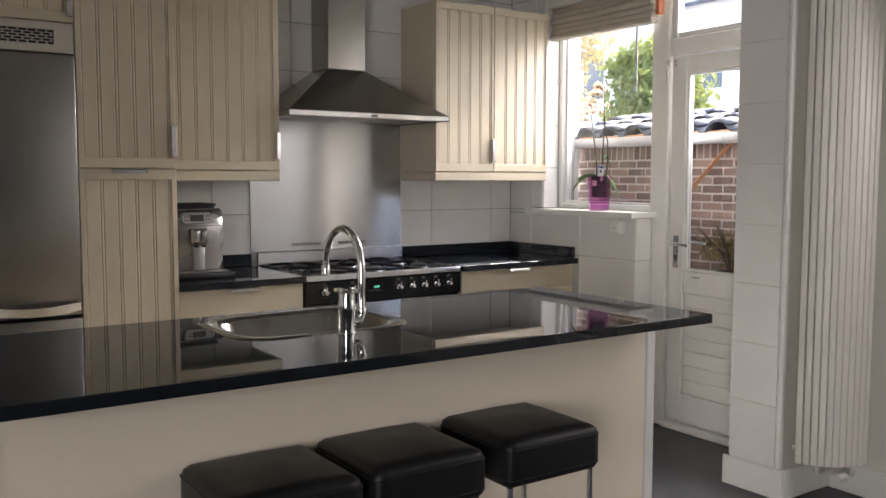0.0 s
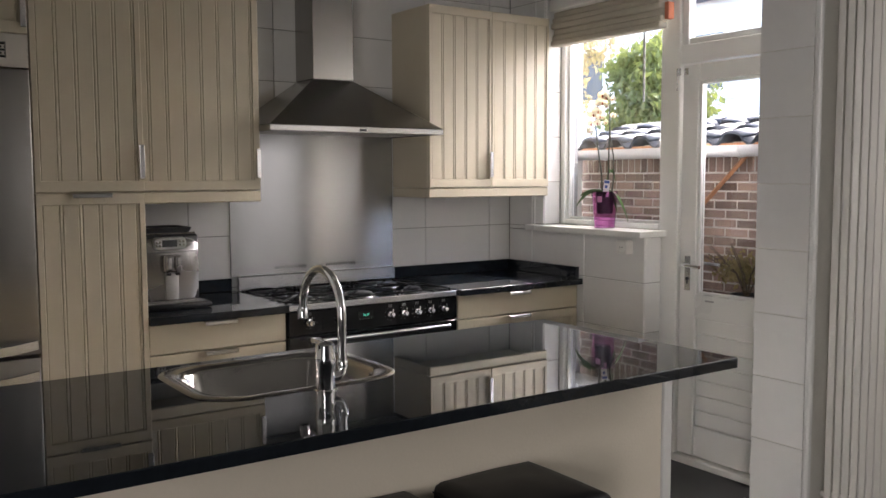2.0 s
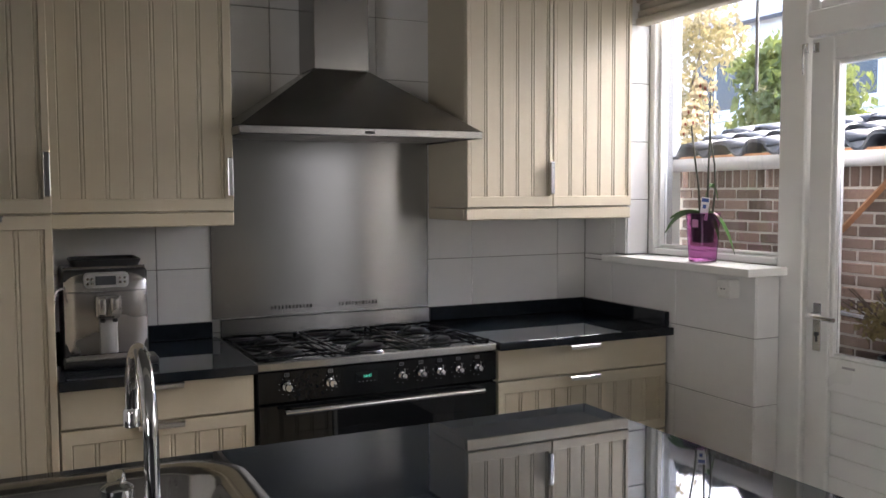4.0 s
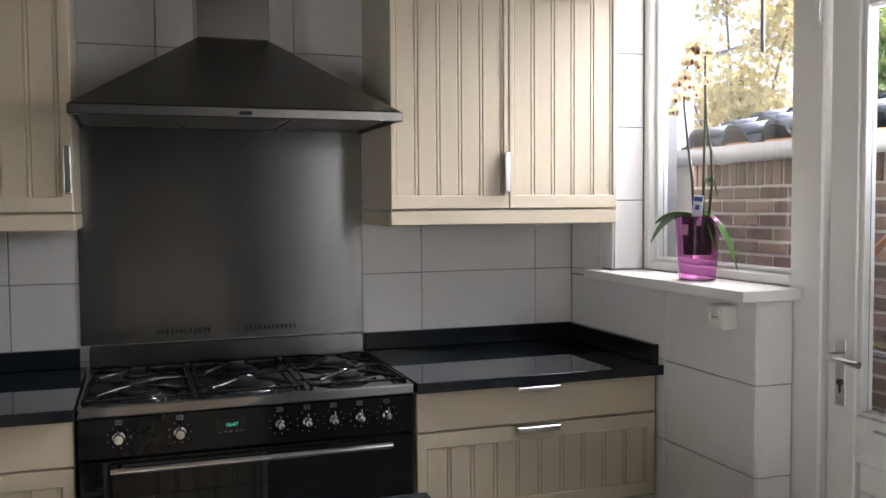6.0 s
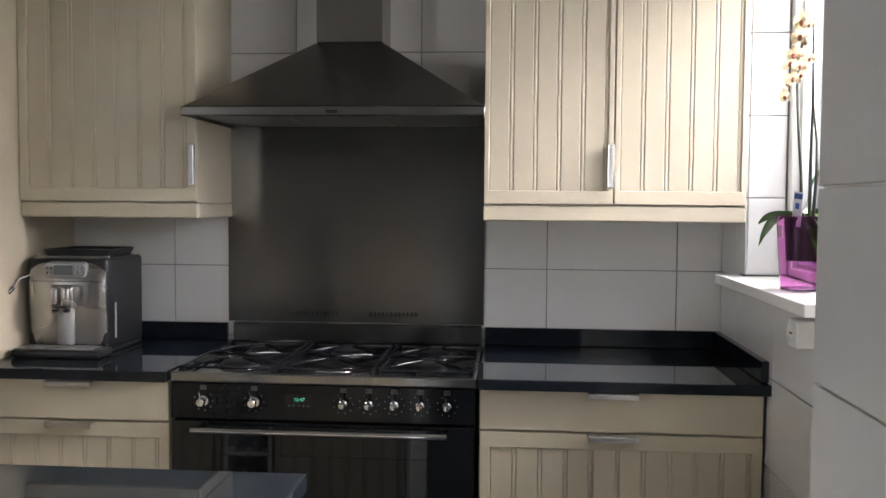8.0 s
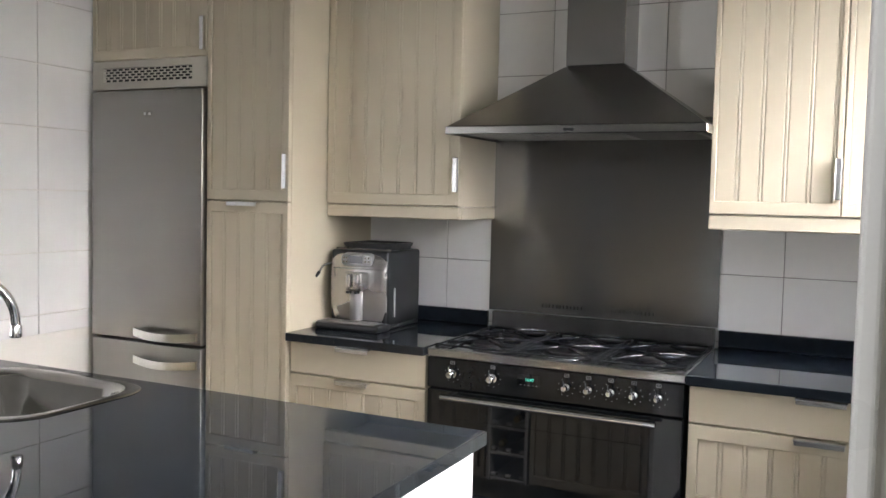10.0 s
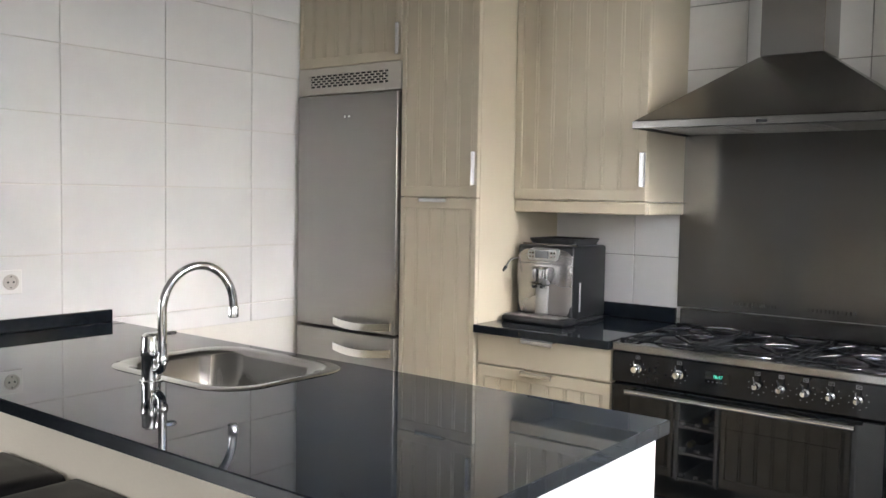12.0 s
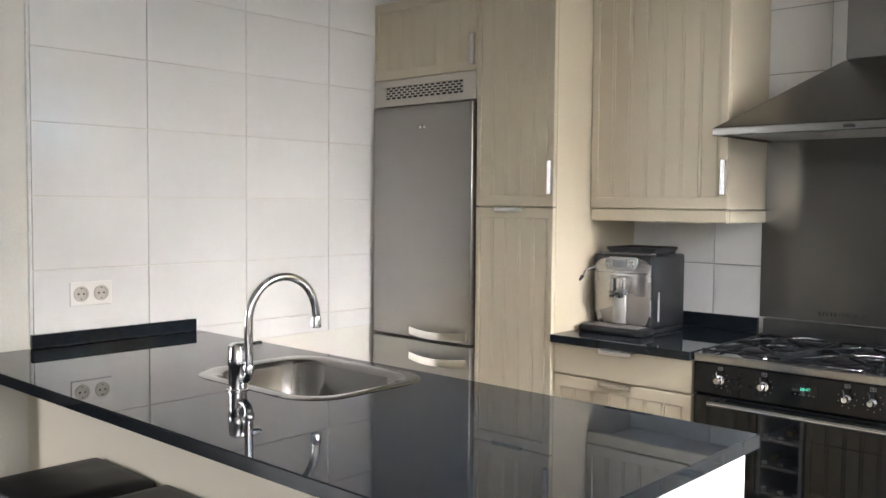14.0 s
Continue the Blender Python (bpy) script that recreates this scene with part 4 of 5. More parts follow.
loops(bm, [[(x, y, 0.3055) for x, y in rounded(-0.095, 0.085, 0.110, 0.300, 0.03, 5)], [(x, y, 0.312) for x, y in rounded(-0.095, 0.085, 0.110, 0.300, 0.03, 5)],
           [(x, y, 0.326) for x, y in rounded(-0.102, 0.078, 0.117, 0.306, 0.03, 5)], [(x, y, 0.332) for x, y in rounded(-0.102, 0.078, 0.117, 0.306, 0.03, 5)],
           [(x, y, 0.332) for x, y in rounded(-0.098, 0.082, 0.113, 0.302, 0.026, 5)], [(x, y, 0.322) for x, y in rounded(-0.096, 0.084, 0.111, 0.300, 0.026, 5)]], True, True)
cpart("hopper_rim", bm, RUBBER, "dark cup tray over the bean hopper", 40)
bm = bmesh.new()
tube(bm, [(-0.122, 0.050, 0.250), (-0.145, 0.030, 0.243), (-0.152, 0.018, 0.232), (-0.158, 0.004, 0.205)], 0.004, 10)
cpart("steam_wand", bm, HOODSTEEL, "chrome steam pipe", 60)
bm = bmesh.new()
tube(bm, [(-0.156, 0.008, 0.213), (-0.164, -0.008, 0.196)], 0.007, 10)
cpart("steam_tip", bm, RUBBER, "black steam grip", 60)
cpart("side_handle", B((0.1305, 0.10, 0.045, 0.1335, 0.112, 0.16), bevel=0.001), GREYPLASTIC)

# ---- wall fittings ----
o = thing("double_socket", (1.31, 2.90, 1.04), "white double wall socket on the tiles", "socket")
part("frame", B((1.3075, 2.826, 1.000, 1.314, 2.977, 1.083), bevel=0.002), WHITEPLASTIC, o)
for y in (2.865, 2.938):
    bm = bmesh.new()
    lathe(bm, [(0.027, 0.0065), (0.027, 0.0088), (0.0205, 0.0088), (0.0195, 0.0072), (0.002, 0.0072)], (1.3075, y, 1.0415), 28, "x")
    # insert coloured greyer than the frame to put shade into the recess
    sk = part("socket_insert", bm, VENTGREY, o, smooth=40)
    bm = bmesh.new()
    for dy in (-0.0095, 0.0095):
        lathe(bm, [(0.0036, 0.0073), (0.0036, 0.0078), (0.001, 0.0079)], (1.3075, y + dy, 1.0415), 10, "x")
    box(bm, 1.3148, y - 0.003, 1.0585, 1.3158, y + 0.003, 1.0625)
    box(bm, 1.3148, y - 0.003, 1.0205, 1.3158, y + 0.003, 1.0245)
    part("contacts", bm, RUBBER, sk)
o = thing("wall_socket", (4.58, 3.94, 1.05), "white surface-mounted socket under the window board", "socket")
part("housing", B((4.548, 3.885, 1.022, 4.599, 3.952, 1.090), bevel=0.006, seg=2), WHITEPLASTIC, o, smooth=50)
bm = bmesh.new()
lathe(bm, [(0.024, 0.0), (0.025, -0.004), (0.019, -0.004), (0.018, 0.001), (0.002, 0.001)], (4.5475, 3.918, 1.056), 24, "x")
part("socket_insert", bm, WHITEPLASTIC, o, smooth=40)
part("contacts", B((4.5445, 3.909, 1.054, 4.5475, 3.913, 1.058), (4.5445, 3.923, 1.054, 4.5475, 3.927, 1.058)), RUBBER, o)

# ---- radiator ----
rd = thing("radiator", (4.5, 2.56, 0.13), "tall bowed off-white designer radiator in the corner", "radiator")
P0, P2 = Vector((4.318, 2.652)), Vector((4.548, 2.477))
out = Vector((-0.66, -0.75))
for k in range(11):
    s_ = (k + 0.5) / 11
    p = P0.lerp(P2, s_) + out * 0.055 * (1 - (2 * s_ - 1) ** 2)
    tan = (P2 - P0) / 11 + out * 0.055 * (-4 * (2 * s_ - 1)) / 11
    ang = math.atan2(tan.y, tan.x)
    bm = bmesh.new()
    box(bm, -0.0122, -0.006, 0.160, 0.0122, 0.006, 2.25, bevel=0.003, seg=2, m=Matrix.Translation((p.x, p.y, 0)) @ Matrix.Rotation(ang, 4, "Z"))
    part("fin", bm, RADIATOR, rd)
for z in (0.22, 2.15):
    bm = bmesh.new()
    tube(bm, [(*(P0.lerp(P2, k / 10) + out * (0.055 * (1 - (2 * k / 10 - 1) ** 2) - 0.024)), z) for k in range(11)], 0.012, 10)
    part("header_pipe", bm, RADIATOR, rd, smooth=60)
for s_ in (0.30, 0.78):
    p = P0.lerp(P2, s_) + out * 0.02
    bm = bmesh.new()
    tube(bm, [(p.x, p.y, 0.225), (p.x, p.y, 0.125), (p.x + 0.02, p.y + 0.01, 0.115), (4.56, 2.60, 0.115)], 0.010, 10)
    part("valve_pipe", bm, WHITEPLASTIC, rd, "white pipe and valve", smooth=60)
bm = bmesh.new()
p = P0.lerp(P2, 0.62) + out * 0.03
lathe(bm, [(0.017, -0.03), (0.019, -0.026), (0.019, 0.022), (0.014, 0.03)], (p.x, p.y, 0.112), 18, "x")
part("valve_head", bm, WHITEPLASTIC, rd, "white thermostat valve head", smooth=40)

# ---- orchid ----
PX, PY, PZ = 4.632, 4.120, 1.140
pot = thing("plant_pot", (PX, PY, PZ), "translucent purple plastic orchid pot on the window board", "plant pot")
bm = bmesh.new()
lathe(bm, [(0.002, 0.0), (0.050, 0.0), (0.053, 0.003), (0.066, 0.190), (0.0645, 0.190), (0.051, 0.006), (0.002, 0.004)], (PX, PY, PZ), 40, close=False)
part("wall", bm, PURPLE, pot, smooth=40)
part("label", B((PX - 0.0655, PY - 0.045, PZ + 0.135, PX - 0.0645, PY - 0.012, PZ + 0.165)), surface("pink_sticker", (0.62, 0.30, 0.52), 0.5), pot, "small pink sticker")
orchid = thing("orchid", (PX, PY, PZ + 0.07), "yellow-flowered moth orchid with two tall stems", "plant")
bm = bmesh.new()
lathe(bm, [(0.002, 0.0), (0.040, 0.0), (0.047, 0.112), (0.046, 0.112), (0.044, 0.104), (0.002, 0.106)], (PX, PY, PZ + 0.075), 28)
part("inner_pot", bm, RUBBER, orchid, "black inner pot", smooth=40)
bm = bmesh.new()
for k in range(40):
    a, r = random.random() * 6.28, 0.042 * math.sqrt(random.random())
    bmesh.ops.create_icosphere(bm, subdivisions=1, radius=random.uniform(0.004, 0.008), matrix=Matrix.Translation((PX + r * math.cos(a), PY + r * math.sin(a), PZ + 0.182)))
part("bark_chips", bm, SOIL, orchid)


def strap_leaf(yaw, length, width, rise, droop, name="leaf"):
    bm = bmesh.new()
    n = 12
    cs = []
    for k in range(n + 1):
        s = k / n
        r, z = length * s, rise * s * 2 - (rise * 2 + droop) * s * s
        wd = width * (0.35 + 1.3 * s) * (1 - s ** 3) if s < 1 else 0.0006
        wd = max(wd, 0.001)
        c_, s2 = math.cos(radians(yaw)), math.sin(radians(yaw))
        base = Vector((PX + c_ * r, PY + s2 * r, PZ + 0.185 + z))
        side = Vector((-s2, c_, 0))
        cs.append([base - side * wd + Vector((0, 0, 0.012 * wd / width)), base + Vector((0, 0, -0.003)), base + side * wd + Vector((0, 0, 0.012 * wd / width)),
                   base + side * wd * 0.97 + Vector((0, 0, 0.0105 * wd / width)), base + Vector((0, 0, -0.0055)), base - side * wd * 0.97 + Vector((0, 0, 0.0105 * wd / width))])
    loops(bm, cs, True, True)
    return part(name, bm, LEAF, orchid, smooth=60)


strap_leaf(118, 0.155, 0.024, 0.035, 0.075)
strap_leaf(135, 0.125, 0.022, 0.020, 0.015)
strap_leaf(-62, 0.125, 0.024, 0.030, 0.150)
strap_leaf(-80, 0.075, 0.018, 0.030, 0.100)
strap_leaf(40, 0.09, 0.020, 0.040, 0.030)
strap_leaf(-20, 0.06, 0.016, 0.190, -0.05)


def stem(points, name="stem"):
    bm = bmesh.new()
    tube(bm, points, 0.0028, 8, taper=[0.0046 - 0.0022 * k / (len(points) - 1) for k in range(len(points))])
    for p in points[1::2]:
        bmesh.ops.create_icosphere(bm, subdivisions=1, radius=0.0042, matrix=Matrix.Translation(p))
    return part(name, bm, STALK, orchid, smooth=60)


zb = PZ + 0.185
s1 = [(PX, PY + 0.018, zb), (PX, PY + 0.028, zb + 0.11), (PX - 0.003, PY + 0.050, zb + 0.23), (PX - 0.004, PY + 0.068, zb + 0.34), (PX, PY + 0.070, zb + 0.42), (PX + 0.006, PY + 0.055, zb + 0.47), (PX + 0.010, PY + 0.030, zb + 0.49)]
s2 = [(PX + 0.01, PY - 0.012, zb), (PX + 0.01, PY - 0.014, zb + 0.15), (PX + 0.008, PY - 0.022, zb + 0.30), (PX + 0.005, PY - 0.024, zb + 0.42), (PX + 0.004, PY - 0.026, zb + 0.50)]
s3 = [(PX + 0.01, PY - 0.040, zb), (PX + 0.012, PY - 0.052, zb + 0.10), (PX + 0.012, PY - 0.046, zb + 0.19), (PX + 0.008, PY - 0.028, zb + 0.28), (PX + 0.008, PY - 0.024, zb + 0.33)]
for s_ in (s1, s2, s3):
    stem(s_)


def blossom(p, yaw, tilt, size):
    m = Matrix.Translation(p) @ Matrix.Rotation(radians(yaw), 4, "Z") @ Matrix.Rotation(radians(tilt), 4, "Y")
    bm = bmesh.new()
    for a, l, w in ((90, 1.0, 0.42), (215, 1.0, 0.40), (325, 1.0, 0.40), (5, 1.0, 0.62), (175, 1.0, 0.62)):
        c_, s2 = math.cos(radians(a)), math.sin(radians(a))
        vs = []
        for u, v in ((0.05, 0), (0.35, 0.75), (0.7, 1.0), (0.95, 0.55), (1.05, 0), (0.95, -0.55), (0.7, -1.0), (0.35, -0.75)):
            r, t = size * l * u, size * w * v
            vs.append(bm.verts.new((-0.010 * u * u - 0.004 * abs(v), c_ * r - s2 * t, s2 * r + c_ * t)))
        mid = bm.verts.new((-0.002, c_ * size * 0.55, s2 * size * 0.55))
        for k in range(8):
            bm.faces.new((mid, vs[k], vs[(k + 1) % 8]))
    bmesh.ops.solidify(bm, geom=list(bm.faces), thickness=0.0008)
    bmesh.ops.transform(bm, matrix=m, verts=bm.verts)
    fl = part("flower", bm, PETAL, orchid, "pale yellow flower", smooth=70)
    bm = bmesh.new()
    bmesh.ops.create_icosphere(bm, subdivisions=1, radius=size * 0.27, matrix=m @ Matrix.Translation((-0.012, 0, -size * 0.25)) @ Matrix.Diagonal((1.0, 0.8, 1.4, 1)))
    part("lip", bm, LIP, fl, "reddish lip", smooth=80)


rng = random.Random(4)
for s_, z0, z1, n in ((s1, 0.33, 0.50, 11), (s2, 0.36, 0.47, 4)):
    for k in range(n):
        q = k / max(1, n - 1)
        z = zb + z0 + (z1 - z0) * q
        base = min(s_, key=lambda p: abs(p[2] - z))
        off = 0.026 * (-1) ** k
        lean = -0.035 * q if s_ is s1 else -0.012
        blossom((base[0] - 0.012 + rng.uniform(-0.01, 0.01), base[1] + off * 0.7 + (lean if s_ is s1 else -0.018), z + rng.uniform(-0.012, 0.012)), rng.uniform(-10, 75), rng.uniform(-18, 18), rng.uniform(0.020, 0.027) if s_ is s1 else 0.016)
tag = thing("plant_tag", (PX - 0.03, PY - 0.035, PZ + 0.17), "white plant label stuck in the pot", "label")
bm = bmesh.new()
box(bm, -0.0006, -0.016, -0.03, 0.0006, 0.016, 0.058, m=Matrix.Translation((PX - 0.028, PY - 0.036, PZ + 0.192)) @ Matrix.Rotation(radians(25), 4, "Z") @ Matrix.Rotation(radians(6), 4, "X"))
part("card", bm, PAPER, tag)
bm = bmesh.new()
box(bm, -0.0012, -0.014, 0.040, -0.0008, 0.014, 0.054, m=Matrix.Translation((PX - 0.028, PY - 0.036, PZ + 0.192)) @ Matrix.Rotation(radians(25), 4, "Z") @ Matrix.Rotation(radians(6), 4, "X"))
box(bm, -0.0012, -0.006, 0.015, -0.0008, 0.008, 0.030, m=Matrix.Translation((PX - 0.028, PY - 0.036, PZ + 0.192)) @ Matrix.Rotation(radians(25), 4, "Z") @ Matrix.Rotation(radians(6), 4, "X"))
part("print", bm, INK, tag)

# ---- garden ----
structure("ground", B((4.87, -60, -0.20, 120, 90, -0.10)), PAVE, "grey garden paving and ground running off behind the shed", "ground")
structure("ground_front", B((-60, -60, -0.20, 4.868, -5.72, -0.10)), PAVE, "paved ground in front of the house", "ground")
structure("exterior_wall", B((4.865, 4.70, -0.1, 5.02, 5.1, 2.7)), WHITE, "white painted outer wall return beside the window", "wall")

# added sheets that keep sky light out, leaving these windows to their area lamps
structure("backdrop_far", B((-1.74, -2.5, -0.1, -1.72, 0.1, 2.71)), BLOCKER, "pale sheet added outside the far window to block the sky", "backdrop")
structure("backdrop", B((4.90, 0.0, -0.1, 4.92, 2.55, 2.71)), BLOCKER, "pale sheet added outside the living room window to block the sky", "backdrop")

SHX, SHY0, SHY1 = 5.10, 0.4, 4.86
shed = thing("shed", (5.6, 2.7, -0.1), "low dark brick shed with a black pantile roof", "shed")
part("wall", B((SHX - 0.003, SHY0, -0.1, SHX + 0.21, SHY1, 1.58), (SHX + 0.213, SHY0, -0.1, 5.80, SHY0 + 0.2, 1.60)), MORTAR, shed, "pale mortar joints")
part("roof_board", B((4.99, SHY0 - 0.02, 1.555, SHX + 0.10, SHY1, 1.570)), WOOD, shed, "timber eaves board")
bm = bmesh.new()
prof = []
for k in range(11):
    a = math.pi + math.pi * k / 10
    prof.append((4.955 + 0.052 * math.cos(a), 1.555 + 0.055 * math.sin(a)))
for k in range(11):
    a = 2 * math.pi - math.pi * k / 10
    prof.append((4.955 + 0.047 * math.cos(a), 1.555 + 0.050 * math.sin(a)))
loops(bm, [[(x, y, z) for x, z in prof] for y in (SHY0, SHY1 - 0.12)], True, True)
part("gutter", bm, ZINC, shed, "grey half-round gutter", smooth=40)
for y in (4.44, 3.53, 2.62, 1.7):
    bm = bmesh.new()
    prof = [(4.955 + r * math.cos(math.pi + math.pi * k / 10), 1.555 + (r + 0.003) * math.sin(math.pi + math.pi * k / 10)) for r, ks in ((0.056, range(11)), (0.0525, range(10, -1, -1))) for k in ks]
    loops(bm, [[(x, yy, z) for x, z in prof] for yy in (y - 0.016, y + 0.016)], True, True)
    part("gutter_bracket", bm, ZINC, shed, smooth=40)
part("verge_tile", B((4.94, 4.735, 1.565, 5.10, 4.80, 1.610), bevel=0.01, seg=2), TERRA, shed, "orange terracotta verge tile")
part("gutter_end", B((4.90, 4.742, 1.50, 5.0, 4.79, 1.562), bevel=0.008), WHITEPLASTIC, shed)


def pantile_mesh():
    """One S-shaped roof tile, 0.24 wide (y) and 0.30 long up the slope (x)."""
    bm = bmesh.new()
    rows = []
    n = 12
    for i, (u, lift) in enumerate(((0.0, 0.020), (0.10, 0.009), (0.21, 0.0))):
        top_, bot = [], []
        for k in range(n + 1):
            s = k / n
            z = 0.031 * math.cos(2 * math.pi * (s - 0.28)) + 0.007 * math.cos(4 * math.pi * s)
            top_.append((u, (s - 0.5) * 0.213, z + lift))
            bot.append((u, (s - 0.5) * 0.213, z + lift - 0.013))
        rows.append(top_ + bot[::-1])
    loops(bm, rows, True, True)
    me = bpy.data.meshes.new("pantile")
    bmesh.ops.recalc_face_normals(bm, faces=bm.faces)
    for f in bm.faces:
        f.smooth = len(f.verts) == 4
    bm.to_mesh(me)
    bm.free()
    me.materials.append(PANTILE)
    return me


ptile = pantile_mesh()
SLOPE = radians(14)
for row in range(3):
    for k in range(21):
        ob = new("pantile", ptile)
        ob.parent = shed
        u = row * 0.155
        ob.matrix_local = Matrix.Translation(Vector((4.965 + u * math.cos(SLOPE) + rng.uniform(-0.006, 0.006), 4.63 - k * 0.198 + 0.03 * row, 1.583 + u * math.sin(SLOPE))) - ORIGIN[shed.name]) @ Matrix.Rotation(-SLOPE, 4, "Y") @ Matrix.Rotation(rng.uniform(-0.02, 0.02), 4, "Z")
bm = bmesh.new()
for k in range(11):
    y = 4.55 - k * 0.38
    tube(bm, [(5.42, y + 0.2, 1.675), (5.42, y - 0.19, 1.683)], 0.05, 12)
part("ridge_tiles", bm, PANTILE, shed, smooth=60)
part("roof_back", B((5.44, SHY0, 1.60, 5.80, SHY1, 1.64)), SLATE, shed)
bat = thing("wooden_batten", (5.08, 3.5, 0.9), "orange weathered wooden batten leaning on the shed wall", "batten")
bm = bmesh.new()
tube(bm, [(5.065, 3.55, 1.535), (5.06, 3.82, 1.275), (5.00, 4.55, 0.57)], 0.013, 4)
part("stick", bm, WOOD, bat)


def leaves(bm, centre, radii, count, size, r, shell=0.55):
    """Small bent leaf blades through an ellipsoid."""
    for _ in range(count):
        while True:
            v = Vector((r.uniform(-1, 1), r.uniform(-1, 1), r.uniform(-1, 1)))
            if 0.05 < v.length < 1:
                break
        v = v.normalized() * (shell + (1 - shell) * r.random()) * (0.82 + 0.3 * noise.noise(v * 2.3 + Vector(centre)))
        p = Vector((centre[0] + v.x * radii[0], centre[1] + v.y * radii[1], centre[2] + v.z * radii[2]))
        m = Matrix.Translation(p) @ Euler((r.uniform(0, 6.3), r.uniform(0, 6.3), r.uniform(0, 6.3))).to_matrix().to_4x4()
        s = size * r.uniform(0.6, 1.3)
        vs = [bm.verts.new(m @ Vector(q)) for q in ((0, 0, 0), (s * 0.5, s * 0.3, s * 0.1), (s, 0, 0), (s * 0.5, -s * 0.3, s * 0.1))]
        bm.faces.new(vs[:3])
        bm.faces.new((vs[0], vs[2], vs[3]))


def shrub(name, at, height, clumps, leafsize, count, material, label, seed):
    r = random.Random(seed)
    t = thing(name, at, label, "tree")
    x, y, z = at
    bm = bmesh.new()
    tube(bm, [(x, y, z), (x + 0.05, y + 0.03, z + height * 0.35), (x, y, z + height * 0.7)], 0.05, 8, taper=[0.07, 0.05, 0.02])
    for dx, dy, dz, rad in clumps:
        tube(bm, [(x, y, z + height * 0.3), (x + dx * 0.5, y + dy * 0.5, z + (height * 0.3 + dz) / 2), (x + dx, y + dy, z + dz)], 0.02, 6, taper=[0.035, 0.02, 0.008])
    part("trunk", bm, BARK, t, smooth=60)
    bm = bmesh.new()
    for dx, dy, dz, rad in clumps:
        leaves(bm, (x + dx, y + dy, z + dz), (rad, rad, rad * 0.9), int(count * rad * rad), leafsize, r, 0.3)
    part("crown", bm, material, t)
    return t


shrub("garden_bush", (9.0, 7.6, -0.1), 2.9, [(0, 0, 2.2, 0.75), (0.3, 0.5, 2.0, 0.7), (-0.1, -0.25, 1.9, 0.6), (0.2, 0.2, 2.7, 0.55), (0.1, 0.6, 2.7, 0.4)], 0.10, 5200, FOLIAGE, "bright green leafy garden bush behind the shed", 1)
shrub("garden_tree", (9.3, 10.0, -0.1), 4.2, [(0, 0, 2.6, 0.8), (0.4, 0.7, 2.4, 0.8), (0.2, -0.5, 3.3, 0.7), (0, 0.3, 3.9, 0.7), (0, 1.3, 3.3, 0.7), (-0.2, -0.6, 2.3, 0.5)], 0.09, 1700, RUSSET, "russet half-bare garden tree", 3)
shrub("garden_bush", (7.6, 8.7, -0.1), 2.2, [(0, 0, 1.7, 0.5), (0.2, 0.7, 1.75, 0.55), (0.1, 1.5, 1.8, 0.5), (0, -0.6, 1.6, 0.4)], 0.09, 3600, FOLIAGE, "low yellow-green garden bush", 5)

house = thing("neighbour_house", (22, 16, -0.1), "white rendered house beyond the garden", "house")
part("wall", B((19, 4, -0.1, 27, 34, 5.6)), HOUSEWALL, house)
bm = bmesh.new()
loops(bm, [[(18.6, y, 5.6), (27.4, y, 5.6), (23, y, 8.8)] for y in (3.7, 34.3)], True, True)
part("roof", bm, SLATE, house)
for y in (6.5, 10.5, 14.5, 18.5, 22.5, 27):
    for z in (0.9, 3.4):
        wd = part("window", B((18.93, y, z, 18.985, y + 1.9, z + 1.5)), WHITE, house, "white-framed window")
        part("pane", B((18.91, y + 0.1, z + 0.1, 18.928, y + 0.9, z + 1.4), (18.91, y + 1.0, z + 0.1, 18.928, y + 1.8, z + 1.4)), DARKPANE, wd)
    part("sill_band", B((18.9, y - 0.2, 3.22, 18.99, y + 2.1, 3.32)), WHITE, house)

pp = thing("potted_shrub", (4.985, 3.50, -0.1), "dry shrub in a dark pot beside the shed wall", "plant")
bm = bmesh.new()
lathe(bm, [(0.05, -0.099), (0.070, 0.55), (0.08, 0.80), (0.085, 0.83), (0.075, 0.83), (0.07, 0.80), (0.004, 0.80)], (4.985, 3.50, 0), 24)
part("pot", bm, RUBBER, pp, "dark tall pot", smooth=40)
bm = bmesh.new()
for k in range(16):
    a = rng.uniform(0, 6.28)
    tube(bm, [(4.985, 3.50, 0.80), (4.985 + 0.03 * math.cos(a), 3.50 + 0.06 * math.sin(a), 0.93), (4.985 + 0.05 * math.cos(a), 3.54 + 0.22 * math.sin(a), 0.98 + rng.random() * 0.1)], 0.003, 5)
part("twigs", bm, BARK, pp, smooth=60)
bm = bmesh.new()
leaves(bm, (4.985, 3.54, 0.95), (0.06, 0.24, 0.10), 420, 0.032, rng, 0.2)
part("dry_leaves", bm, RUSSET, pp)

# ---- pieces last: wall tiles and bricks ----
ZJ = [1.129 + 0.249 * k for k in range(-5, 7)]


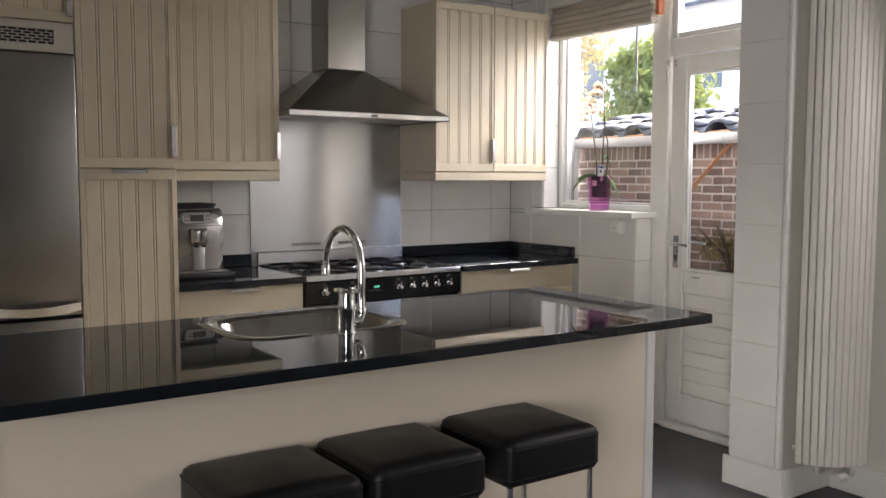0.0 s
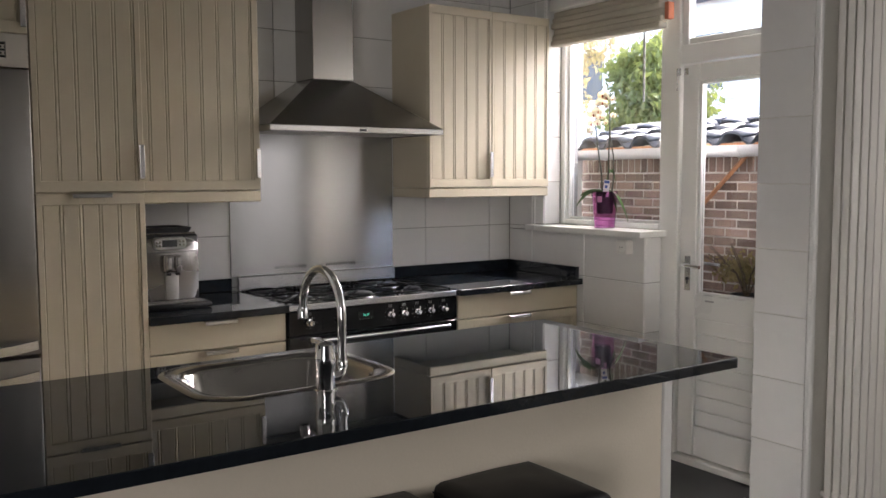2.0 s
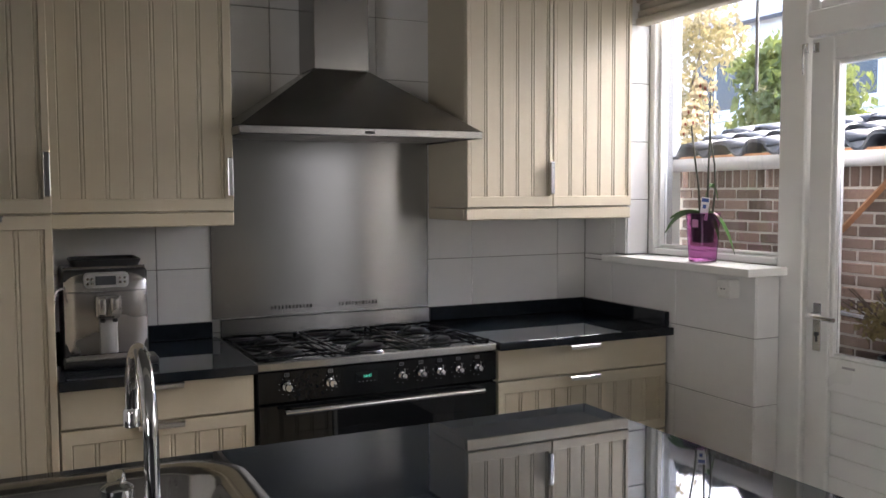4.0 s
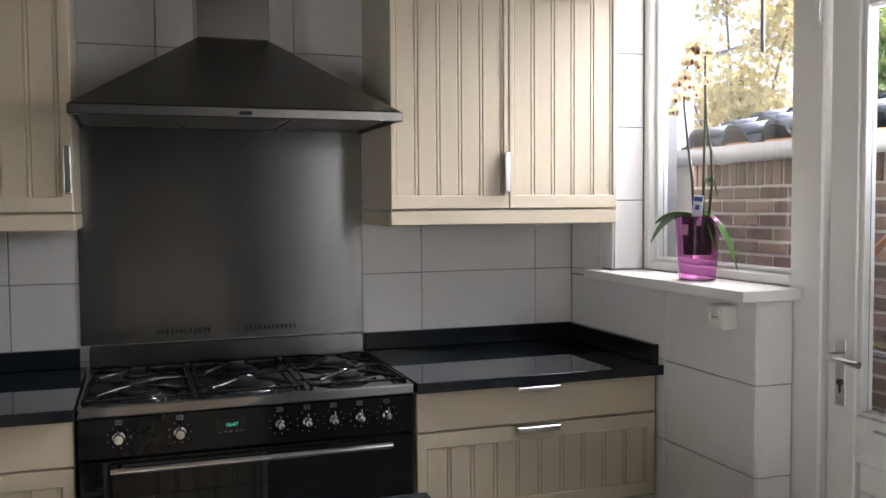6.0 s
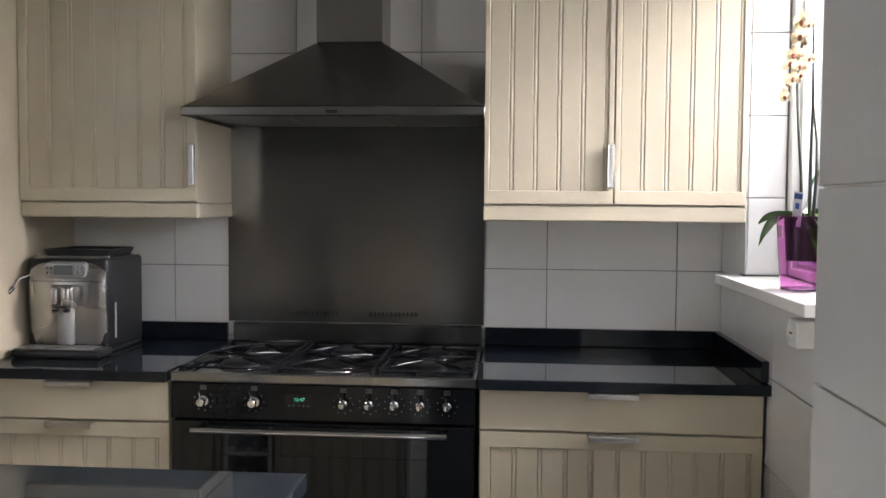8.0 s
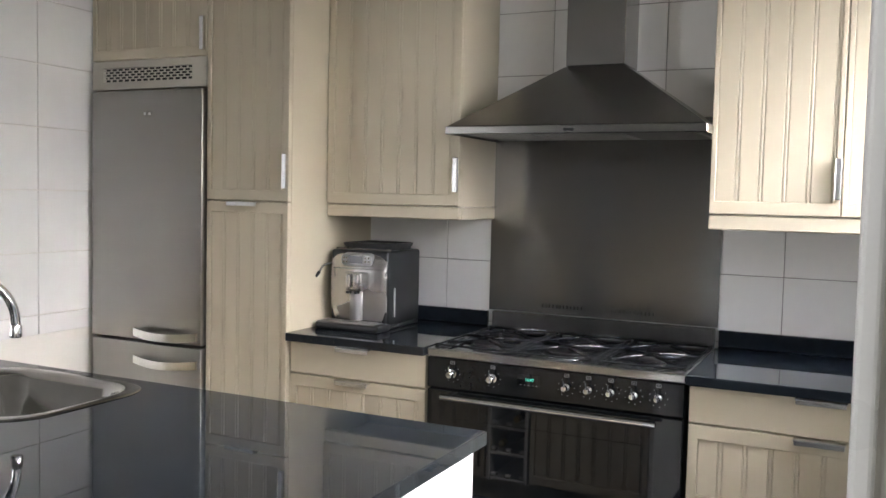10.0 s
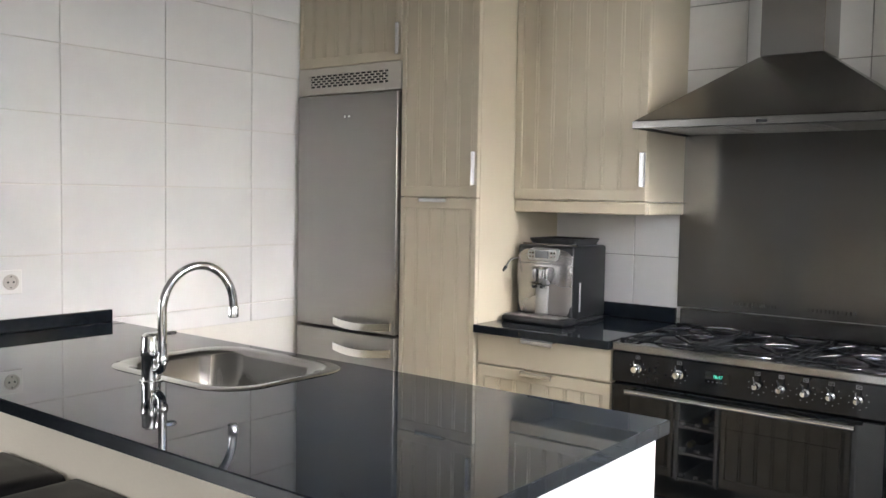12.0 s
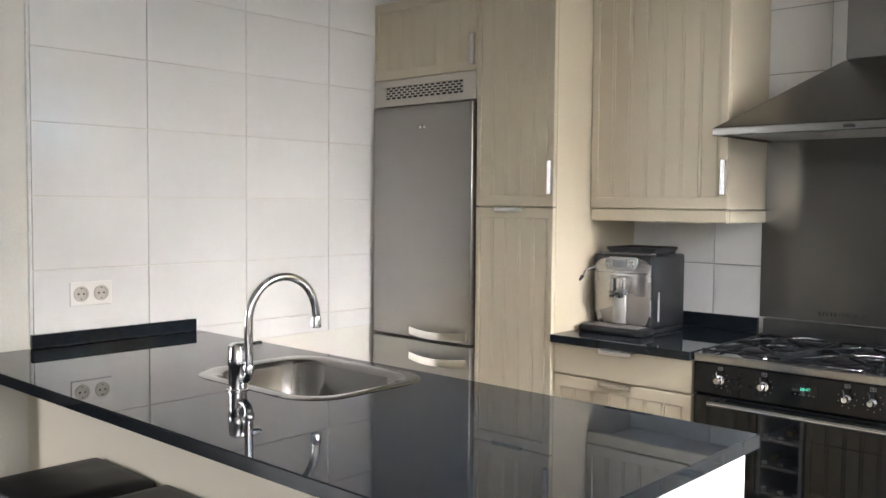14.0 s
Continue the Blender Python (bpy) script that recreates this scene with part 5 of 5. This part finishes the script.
def tiling(parent, spans, rows, place, size_t=0.0065, gap=0.003):
    """Glazed tiles between joint lines; alike tiles share one mesh."""
    cache = {}
    for a0, a1 in zip(spans, spans[1:]):
        for z0, z1 in zip(rows, rows[1:]):
            key = (round(a1 - a0, 3), round(z1 - z0, 3))
            if key not in cache:
                bm = bmesh.new()
                hx, hz = (a1 - a0) / 2 - gap / 2, (z1 - z0) / 2 - gap / 2
                box(bm, -hx, -size_t / 2, -hz, hx, size_t / 2, hz, bevel=0.0014)
                me = bpy.data.meshes.new("tile")
                bmesh.ops.recalc_face_normals(bm, faces=bm.faces)
                bm.to_mesh(me)
                bm.free()
                me.materials.append(TILE)
                cache[key] = me
            ob = new("tile", cache[key])
            ob.parent = parent
            ob.matrix_local = place((a0 + a1) / 2, (z0 + z1) / 2)


def clip_rows(lo, hi):
    inside = [z for z in ZJ if lo + 0.02 < z < hi - 0.02]
    return [lo] + inside + [hi]


tiling(wall_back, [1.33, 1.803, 2.245, 2.687, 3.129, 3.570, 4.011, 4.453, 4.604], clip_rows(0.80, 2.598), lambda a, z: pose(a, 4.8738, z))
tiling(wall_left, [2.704, 3.126, 3.558, 3.990, 4.422, 4.86], clip_rows(0.80, 2.598), lambda a, z: pose(1.3022, a, z, 0, 0, 90))
tiling(wall_window, [3.812, 4.238, 4.664, 4.866], clip_rows(0.01, 1.106), lambda a, z: pose(4.6042, a, z, 0, 0, 90))
tiling(wall_window, [4.640, 4.664, 4.866], [1.1075, 1.129] + clip_rows(1.129, 2.598)[1:], lambda a, z: pose(4.6042, a, z, 0, 0, 90))
tiling(wall_window, [4.563, 4.640], clip_rows(1.142, 2.598), lambda a, z: pose(4.6042, a, z, 0, 0, 90))
tiling(wall_window, [4.606, 4.718], clip_rows(0.01, 1.106), lambda a, z: pose(a, 3.8142, z))
tiling(wall_window, [4.606, 4.718], clip_rows(1.142, 2.598), lambda a, z: pose(a, 4.5622, z))
tiling(wall_stub, [2.714, 2.943], clip_rows(0.127, 2.598), lambda a, z: pose(4.2782, a, z, 0, 0, 90))

COURSE, BL = 0.047, 0.140
mesh_b = []
for k in range(4):
    bm = bmesh.new()
    box(bm, -0.008, -BL / 2 + 0.0048, -COURSE / 2 + 0.0048, 0.012 + 0.0015 * k, BL / 2 - 0.0048, COURSE / 2 - 0.0048, bevel=0.0025)
    bmesh.ops.recalc_face_normals(bm, faces=bm.faces)
    for v in bm.verts:
        v.co += Vector((rng.uniform(-1, 1), rng.uniform(-1, 1), rng.uniform(-1, 1))) * 0.0012
    me = bpy.data.meshes.new("brick")
    bm.to_mesh(me)
    bm.free()
    me.materials.append(BRICK)
    mesh_b.append(me)
for k in range(90):
    y = 4.82 - COURSE * (k + 0.5)
    ob = new("brick", mesh_b[(k * 5 + k // 3) % 4])
    ob.parent = shed
    ob.matrix_local = Matrix.Translation(Vector((SHX + rng.uniform(-0.002, 0.002), y, 1.494)) - ORIGIN[shed.name]) @ Matrix.Rotation(radians(90), 4, "X")
rest = bmesh.new()
for row in range(32):
    z = 1.423 - COURSE * (row + 0.5)
    for k in range(31):
        y = 4.84 - BL * (k + 0.5 + 0.5 * (row % 2))
        near = 3.0 < y < 4.84 and z > 0.72
        if near:
            ob = new("brick", mesh_b[(row * 7 + k * 3) % 4])
            ob.parent = shed
            ob.matrix_local = Matrix.Translation(Vector((SHX + rng.uniform(-0.002, 0.002), y, z)) - ORIGIN[shed.name])
        else:
            box(rest, SHX - 0.008, y - BL / 2 + 0.004, z - COURSE / 2 + 0.004, SHX + 0.012, y + BL / 2 - 0.004, z + COURSE / 2 - 0.004)
part("brickwork", rest, BRICK, shed)["kind"] = "stuff"
